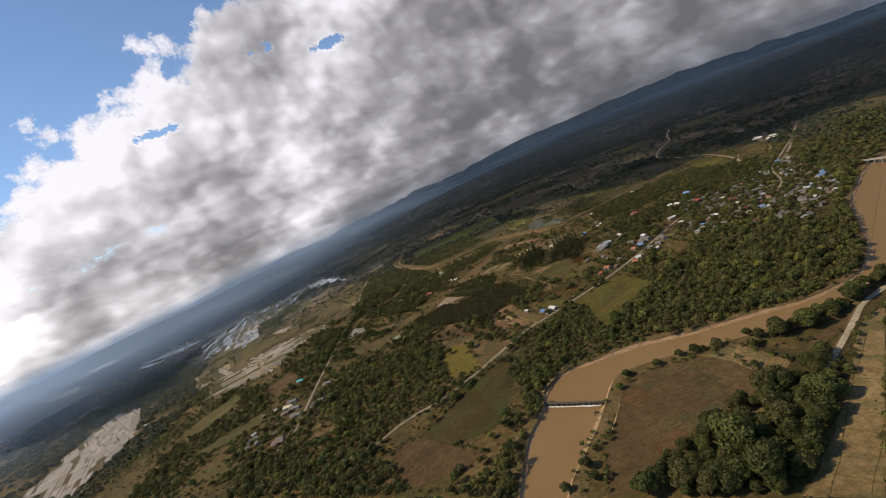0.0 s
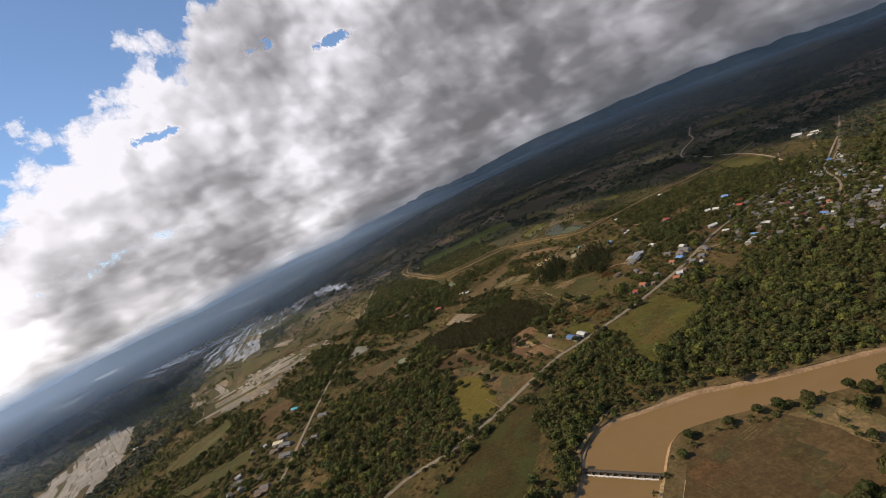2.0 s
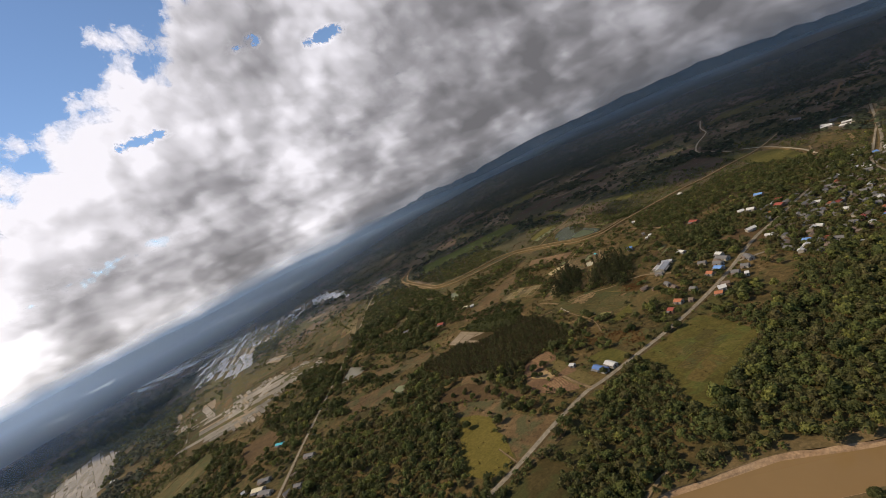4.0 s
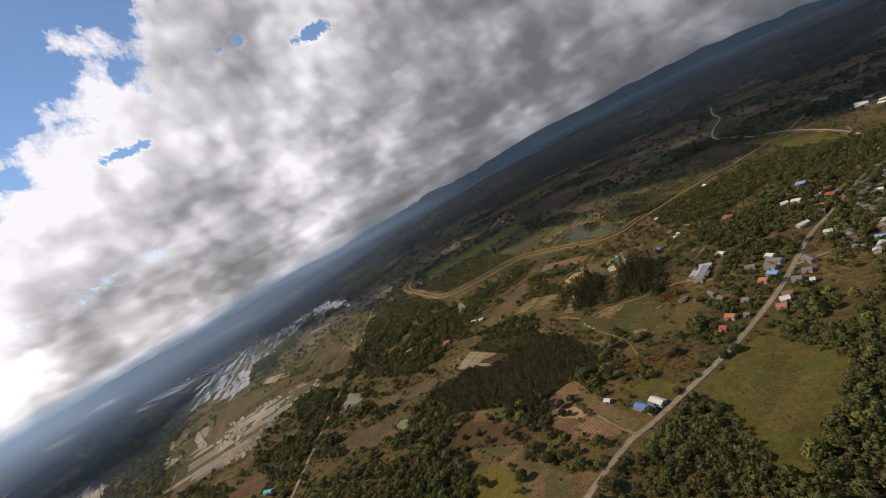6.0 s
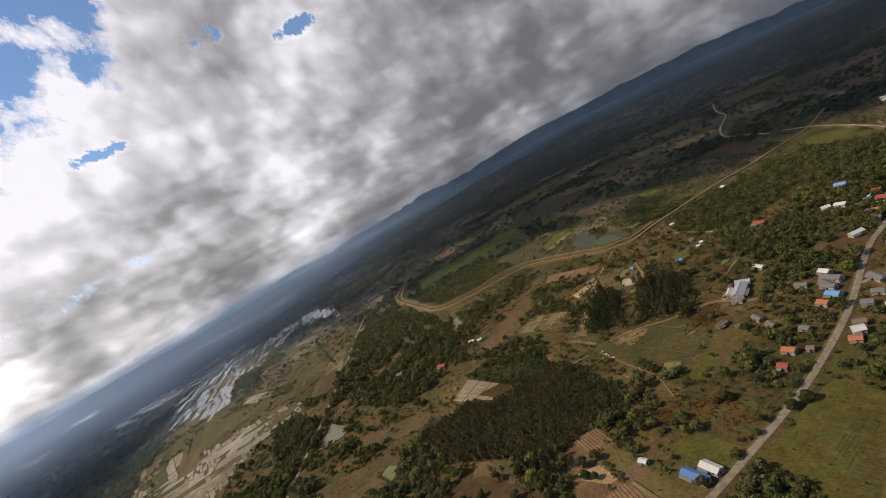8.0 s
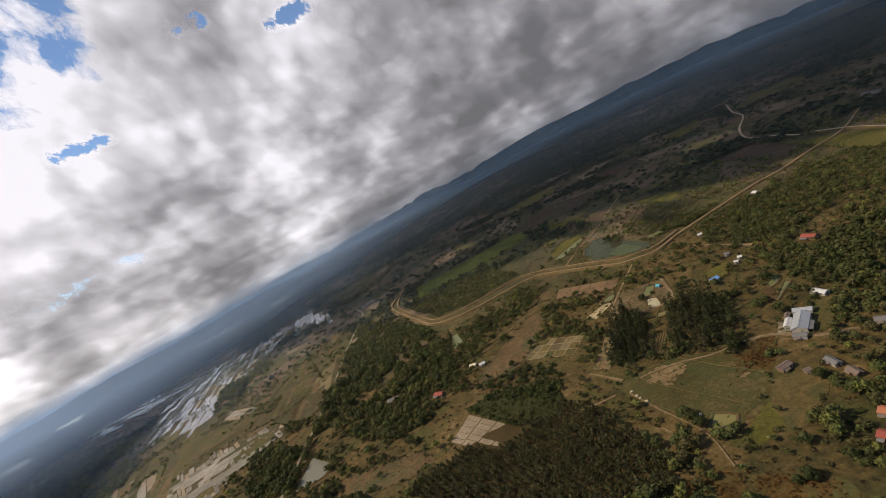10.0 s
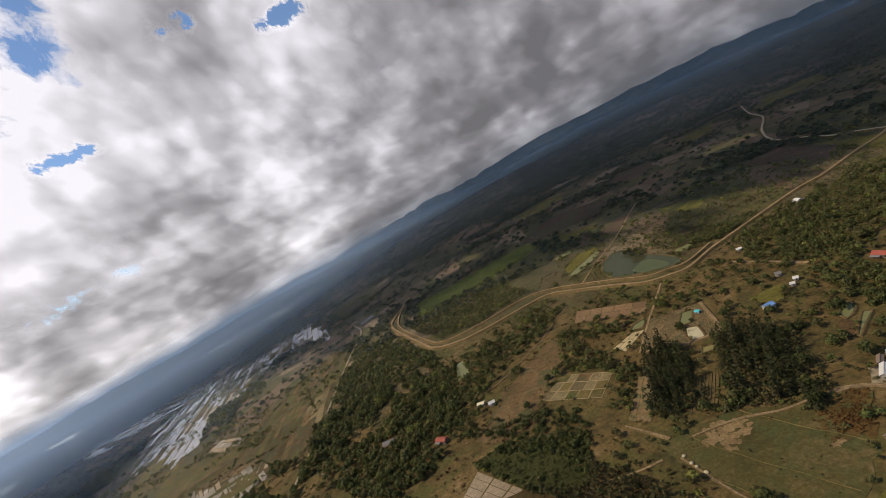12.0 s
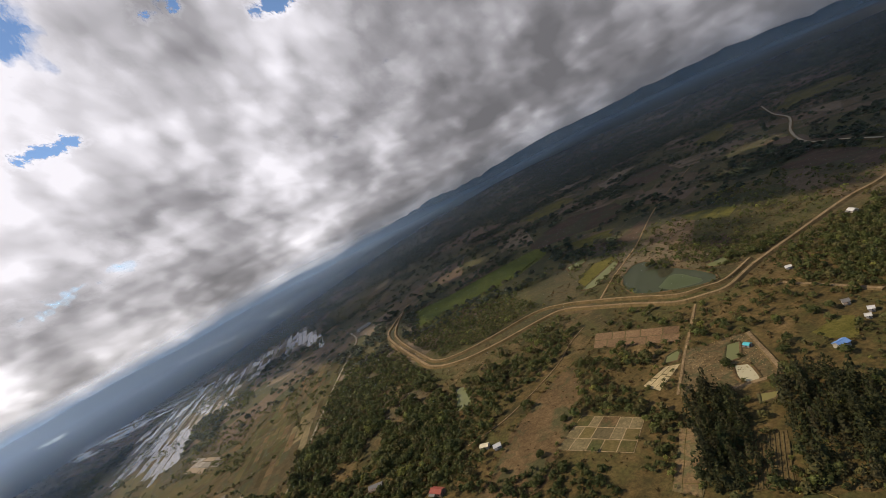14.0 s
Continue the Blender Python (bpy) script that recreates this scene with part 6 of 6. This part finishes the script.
# tufts and small bushes within the rough fields
x, y = rng.uniform(-520, 330, 21000), rng.uniform(200, 1000, 21000)
keep = np.zeros(len(x), bool)
for kind, _, pts in FIELDS:
    if kind in ("earth", "grass_dry", "pasture", "scrub", "grass", "moss", "debris", "meadow", "stubble", "farmland", "clearing"):
        keep |= inside(x, y, pts) & (rng.random(len(x)) < {"earth": 0.6, "scrub": 1.0, "meadow": 0.2, "stubble": 0.1, "debris": 0.5}.get(kind, 0.35))
keep &= ~blocked(x, y, 1.0, False) & (fbm(x, y, 30) > -0.25)
x, y = x[keep], y[keep]
grove("grass_tufts", x, y, rng.uniform(0.35, 0.9, len(x)), "low", "dry grass tufts and small weeds in the fields", "grass", SCRUB_LEAVES, 0.45)
# tree clumps on the farm strips and among the paddies
for kind, cells, pts in FIELDS:
    if kind in ("farmland", "paddy_wet"):
        x, y = fill(pts, 9)
        keep = (fbm(x, y, 55) + 0.5 * fbm(x, y, 18) > (0.12 if kind == "farmland" else 0.34)) & ~blocked(x, y, 2.0, False)
        x, y = x[keep], y[keep]
        grove("field_trees", x, y, rng.uniform(1.4, 4.2, len(x)), "mixed", "dark tree clumps between farm strips", "trees", LEAVES, 0.3)
# woods of the far plain
x, y = rng.uniform(-3300, 2900, 250000), rng.uniform(300, 4000, 250000)
r = np.hypot(x, y - 250)
keep = ((np.abs(x) > 600) | (y > 1200)) & (r < 3850) & (np.abs(x) < 0.95 * y + 350) & (rng.random(len(x)) < np.where(r > 2500, 0.5, 1.0))
belts = 0.8 * fbm(x, y, 380) + 0.8 * fbm(x, y * 1.5, 140) + 0.35 * fbm(x, y, 45) + np.where(x < -600, 0.10, 0.0)
keep &= (belts > np.where(rng.random(len(x)) < 0.09, -9.0, np.where((r < 2500) & (x > -300), 0.06, 0.16))) & ~blocked(x, y)
x, y, r = x[keep], y[keep], r[keep]
grove("far_woods", x, y, rng.uniform(2.4, 4.8, len(x)) * (1 + r / 5000) * np.where(r > 2500, 1.5, 1.1), "broad", "distant dark belts of woodland", "woods", HAZED_FAR_LEAVES, 0.4)


def limb(bm, a, b, r0, r1, sides=6):
    a, b = Vector(a), Vector(b)
    m = (b - a).to_track_quat("Z", "Y").to_matrix()
    rings = []
    for p, r in ((a, r0), (b, r1)):
        rings.append([bm.verts.new(p + m @ Vector((r * math.cos(t), r * math.sin(t), 0))) for t in np.arange(sides) * 2 * math.pi / sides])
    for i in range(sides):
        bm.faces.new((rings[0][i], rings[0][(i + 1) % sides], rings[1][(i + 1) % sides], rings[1][i]))


def tree(seed, form, bright, label):
    root = tagged(new("tree"), label, "tree", "river grove trees")
    g = random.Random(seed)
    bm = bmesh.new()
    limb(bm, (0, 0, -0.15), (0.03, 0.02, 0.6), 0.085, 0.06)
    limb(bm, (0.03, 0.02, 0.6), (0.0, 0.05, 1.3), 0.06, 0.03)
    for k in range(4):
        a = k * 1.57 + g.uniform(-0.4, 0.4)
        limb(bm, (0.02, 0.02, 0.5 + 0.08 * k), (0.5 * math.cos(a), 0.5 * math.sin(a), 1.05), 0.035, 0.014, 5)
    part("trunk", bm, BARK, root)
    q = crown(seed + 500, form, 1500, 6)
    ob = new("crown", leaf_mesh("crown", q, np.clip(np.random.default_rng(seed).normal(bright, 0.07, len(q)), 0, 1), LEAVES))
    ob.parent = root
    return root


models = [tree(k, "broad", b, l) for k, (b, l) in enumerate(((0.05, "dark green rounded broadleaf tree"), (0.18, "green rounded broadleaf tree"), (0.28, "green spreading broadleaf tree"), (0.40, "olive green broadleaf tree"), (0.10, "dark green spreading tree"), (0.62, "bright yellow-green bamboo-like tree")))]
first = []
spots = single + [(a, b, rng.uniform(2.2, 3.8)) for a, b in LONE_TREES]
for k, (a, b, r) in enumerate(spots):
    m = Matrix.Translation((a, b, float(land(a, b)) + 0.1)) @ Matrix.Rotation(rng.uniform(0, 6.28), 4, "Z") @ Matrix.Diagonal((r, r, r * rng.uniform(0.85, 1.15), 1))
    model = models[int(rng.integers(5)) if k % 9 else 5]
    if k >= len(models):
        copy_thing(model, m)
    else:
        first.append(m)
for model, m in zip(models, first):
    model.matrix_basis = m


# ---- houses ----
def box(bm, x0, y0, z0, x1, y1, z1):
    v = [bm.verts.new(p) for p in ((x0, y0, z0), (x1, y0, z0), (x1, y1, z0), (x0, y1, z0), (x0, y0, z1), (x1, y0, z1), (x1, y1, z1), (x0, y1, z1))]
    for f in ((0, 3, 2, 1), (4, 5, 6, 7), (0, 1, 5, 4), (1, 2, 6, 5), (2, 3, 7, 6), (3, 0, 4, 7)):
        bm.faces.new([v[i] for i in f])


ROOF_WORDS = {"blue_dark": "blue sheet roof", "blue_light": "light blue sheet roof", "white": "white sheet roof", "gray": "gray fibre-cement roof", "steel": "zinc sheet roof",
              "orange": "orange tiled roof", "red": "dark red tiled roof", "rust": "rusty sheet roof", "teal": "teal sheet roof", "cream": "cream sheet roof"}


def house(roof, l, w, h, group="farmhouses"):
    timber = roof in ("rust", "red")
    root = tagged(new("house"), "low rural house with pitched %s" % ROOF_WORDS[roof], "house", group)
    walls = WOOD_WALL if timber else WALL
    rise, over = w * 0.22, 0.45
    bm = bmesh.new()
    box(bm, -l / 2, -w / 2, -0.6, l / 2, w / 2, h)
    for s in (-1, 1):
        a = [bm.verts.new(p) for p in ((s * l / 2, -w / 2, h), (s * l / 2, w / 2, h), (s * l / 2, 0, h + rise - 0.1))]
        bm.faces.new(a if s > 0 else a[::-1])
    part("wall", bm, walls, root)
    for s in (-1, 1):
        bm = bmesh.new()
        y, z = s * (w / 2 + over), h - over * 2 * rise / w
        x0, x1 = -l / 2 - over, l / 2 + over
        v = [bm.verts.new(p) for p in ((x0, y, z), (x1, y, z), (x1, 0, h + rise), (x0, 0, h + rise), (x0, y, z + 0.12), (x1, y, z + 0.12), (x1, 0, h + rise + 0.12), (x0, 0, h + rise + 0.12))]
        for f in ((0, 3, 2, 1), (4, 5, 6, 7), (0, 1, 5, 4), (1, 2, 6, 5), (3, 0, 4, 7)):
            bm.faces.new([v[k] for k in f])
        bmesh.ops.recalc_face_normals(bm, faces=bm.faces[:])
        side = part("roof", bm, ROOFS[roof], root)
        if s > 0:
            bm = bmesh.new()
            box(bm, -l / 2 - over, -0.25, h + rise + 0.08, l / 2 + over, 0.25, h + rise + 0.24)
            part("ridge_cap", bm, ROOFS[roof], side)
    for s in (-1, 1):
        for k in range(max(1, int(l / 5))):
            x = -l / 2 + (k + 0.5) * l / max(1, int(l / 5))
            bm = bmesh.new()
            box(bm, x - 0.6, s * w / 2 - 0.05, 1.0, x + 0.6, s * w / 2 + 0.05, 2.1)
            part("window", bm, GLASS, root)
    deep, wide = min(3.0, w * 0.4), l * 0.55
    shed = bmesh.new()
    v = [shed.verts.new(p) for p in ((-l / 2, -w / 2 - 0.4, h - 0.45), (-l / 2 + wide, -w / 2 - 0.4, h - 0.45), (-l / 2 + wide, -w / 2 - deep, h - 1.0), (-l / 2, -w / 2 - deep, h - 1.0))]
    u = [shed.verts.new(p.co + Vector((0, 0, 0.1))) for p in v]
    for f in ((v[3], v[2], v[1], v[0]), u, (v[0], v[1], u[1], u[0]), (v[1], v[2], u[2], u[1]), (v[2], v[3], u[3], u[2]), (v[3], v[0], u[0], u[3])):
        shed.faces.new(f)
    awning = part("lean_to_roof", shed, ROOFS["rust" if roof in ("gray", "orange", "rust") else "gray"], root, "weathered sheet roof of the lean-to")
    for x in (-l / 2 + 0.2, -l / 2 + wide - 0.2):
        post = bmesh.new()
        box(post, x - 0.07, -w / 2 - deep + 0.1, -0.3, x + 0.07, -w / 2 - deep + 0.24, h - 0.98)
        part("post", post, WOOD_WALL, awning)
    bm = bmesh.new()
    box(bm, l / 2 - 0.05, -0.5, 0.0, l / 2 + 0.06, 0.5, 2.05)
    part("door", bm, DOOR, root)
    return root


for roof, l, w, h, (a, b), turn in HOUSES:
    house(roof, l * 0.74, w * 0.66, h * 0.8).matrix_basis = Matrix.Translation((a, b, float(level(a)) + 0.3)) @ Matrix.Rotation(radians(turn), 4, "Z")

# village and hamlet
stock = [house(k, l * 0.74, w * 0.68, 2.7, "village houses") for k, l, w in (("gray", 9, 7), ("gray", 12, 7), ("white", 9, 7), ("rust", 8, 6), ("red", 9, 7), ("blue_light", 9, 7), ("steel", 10, 7), ("gray", 7, 6), ("orange", 8, 6))]
used = set()
for outline, spacing, share in ((VILLAGE, 11, 0.66), (HAMLET, 17, 0.26)):
    x, y = fill(outline, spacing)
    ok = (rng.random(len(x)) < share) & ~blocked(x, y, 4.0, False)
    for a, b in zip(x[ok], y[ok]):
        k = int(rng.choice(9, p=(0.22, 0.13, 0.11, 0.27, 0.04, 0.03, 0.05, 0.13, 0.02)))
        m = Matrix.Translation((a, b, float(level(a)) + 0.3)) @ Matrix.Rotation(0.68 + 1.5708 * int(rng.integers(2)) + rng.normal(0, 0.12), 4, "Z")
        if k in used:
            copy_thing(stock[k], m)
        else:
            stock[k].matrix_basis = m
            used.add(k)
for k in set(range(9)) - used:
    stock[k].matrix_basis = Matrix.Translation((400 + 14 * k, 760, float(level(400)) + 0.3))
x, y = fill(VILLAGE, 7)
ok = ~blocked(x, y, 2.0, False)
hx, hy = fill(HAMLET, 9)
hk = ~blocked(hx, hy, 2.0, False)
grove("hamlet_trees", hx[hk], hy[hk], rng.uniform(1.8, 3.8, int(hk.sum())), "mixed", "garden trees between hamlet houses", "trees", LEAVES, 0.38)
grove("village_trees", x[ok], y[ok], rng.uniform(1.8, 3.6, int(ok.sum())), "mixed", "garden trees between village houses", "trees", LEAVES, 0.42)


# ---- weir and bridge ----
def crossing(name, ends, w, piers, top, label, category):
    a, b = Vector((*ends[0], 0)), Vector((*ends[1], 0))
    z = float(level(a.x))
    l = (b - a).length + 4
    root = tagged(new(name), label, category)
    root.matrix_basis = Matrix.Translation((a + b) / 2 + Vector((0, 0, z))) @ Matrix.Rotation(math.atan2(b.y - a.y, b.x - a.x), 4, "Z")
    bm = bmesh.new()
    box(bm, -l / 2, -w / 2, top - 0.35, l / 2, w / 2, top)
    part("deck", bm, CONCRETE if name == "bridge" else WET_CONCRETE, root)
    for k in range(piers):
        x = -l / 2 + (k + 0.5) * l / piers
        bm = bmesh.new()
        box(bm, x - 0.4, -w / 2 - 0.3, WATER_LEVEL - 2, x + 0.4, w / 2 + 0.3, top - 0.35)
        part("pier", bm, CONCRETE if name == "bridge" else WET_CONCRETE, root)
    for s in (-1, 1):
        bm = bmesh.new()
        box(bm, -l / 2, s * w / 2 - 0.1, top, l / 2, s * w / 2 + 0.1, top + (0.8 if name == "bridge" else 0.25))
        part("parapet", bm, CONCRETE if name == "bridge" else BARK, root)
    return root, l


weir, wl = crossing("weir", WEIR, 1.6, 11, 0.6, "low concrete weir with piers across the river", "weir")
bm = bmesh.new()
for k in range(40):
    x = -wl / 2 + 3 + k * (wl - 6) / 40
    box(bm, x, -1.8 - rng.uniform(0, 0.6), WATER_LEVEL - 0.3, x + (wl - 6) / 40, -1.2, WATER_LEVEL + 0.25 + rng.uniform(0, 0.15))
part("foam", bm, FOAM, weir, "white foam line below the weir")
crossing("bridge", BRIDGE, 5.0, 5, 2.6, "plain concrete road bridge over the river", "bridge")


# ---- straw heaps ----
for sx, sy in STRAW:
    bm = bmesh.new()
    bmesh.ops.create_icosphere(bm, subdivisions=2, radius=1.0)
    for v in bm.verts:
        v.co.z = max(v.co.z, -0.2) * (0.9 + 0.25 * noise.noise(v.co * 2.3))
        v.co *= 1 + 0.12 * noise.noise(v.co * 3.1 + Vector((sx, sy, 0)))
    heap = tagged(part("straw_heap", bm, STRAW_PILE), "pale dry straw heap on the pasture", "straw heap", "straw heaps")
    heap.matrix_basis = Matrix.Translation((sx, sy, float(level(sx)) + 0.5)) @ Matrix.Rotation(sx, 4, "Z") @ Matrix.Diagonal((rng.uniform(1.0, 1.7), rng.uniform(0.9, 1.3), rng.uniform(0.8, 1.2), 1))


# ---- rubble on the cleared plot ----
for kind, _, pts in FIELDS:
    if kind == "debris":
        x, y = fill(pts, 2.1)
        ok = (fbm(x, y, 14) > -0.1) & (rng.random(len(x)) < 0.75)
        bm = bmesh.new()
        for a, b in zip(x[ok], y[ok]):
            s, z = rng.uniform(0.12, 0.4), float(level(a)) + 0.42
            d = rng.uniform(0.5, 1.0, 8) * s
            v = [bm.verts.new((a + dx * k, b + dy * k, z + dz * k)) for k, (dx, dy, dz) in zip(d, itertools.product((-1, 1), (-1, 1), (0, 1)))]
            for f in ((0, 1, 3, 2), (4, 6, 7, 5), (0, 4, 5, 1), (2, 3, 7, 6), (1, 5, 7, 3)):
                bm.faces.new([v[n] for n in f])
        tagged(part("rubble", bm, SOILS["sand"]), "pale stones and rubble strewn on cleared soil", "rubble", kind="stuff")
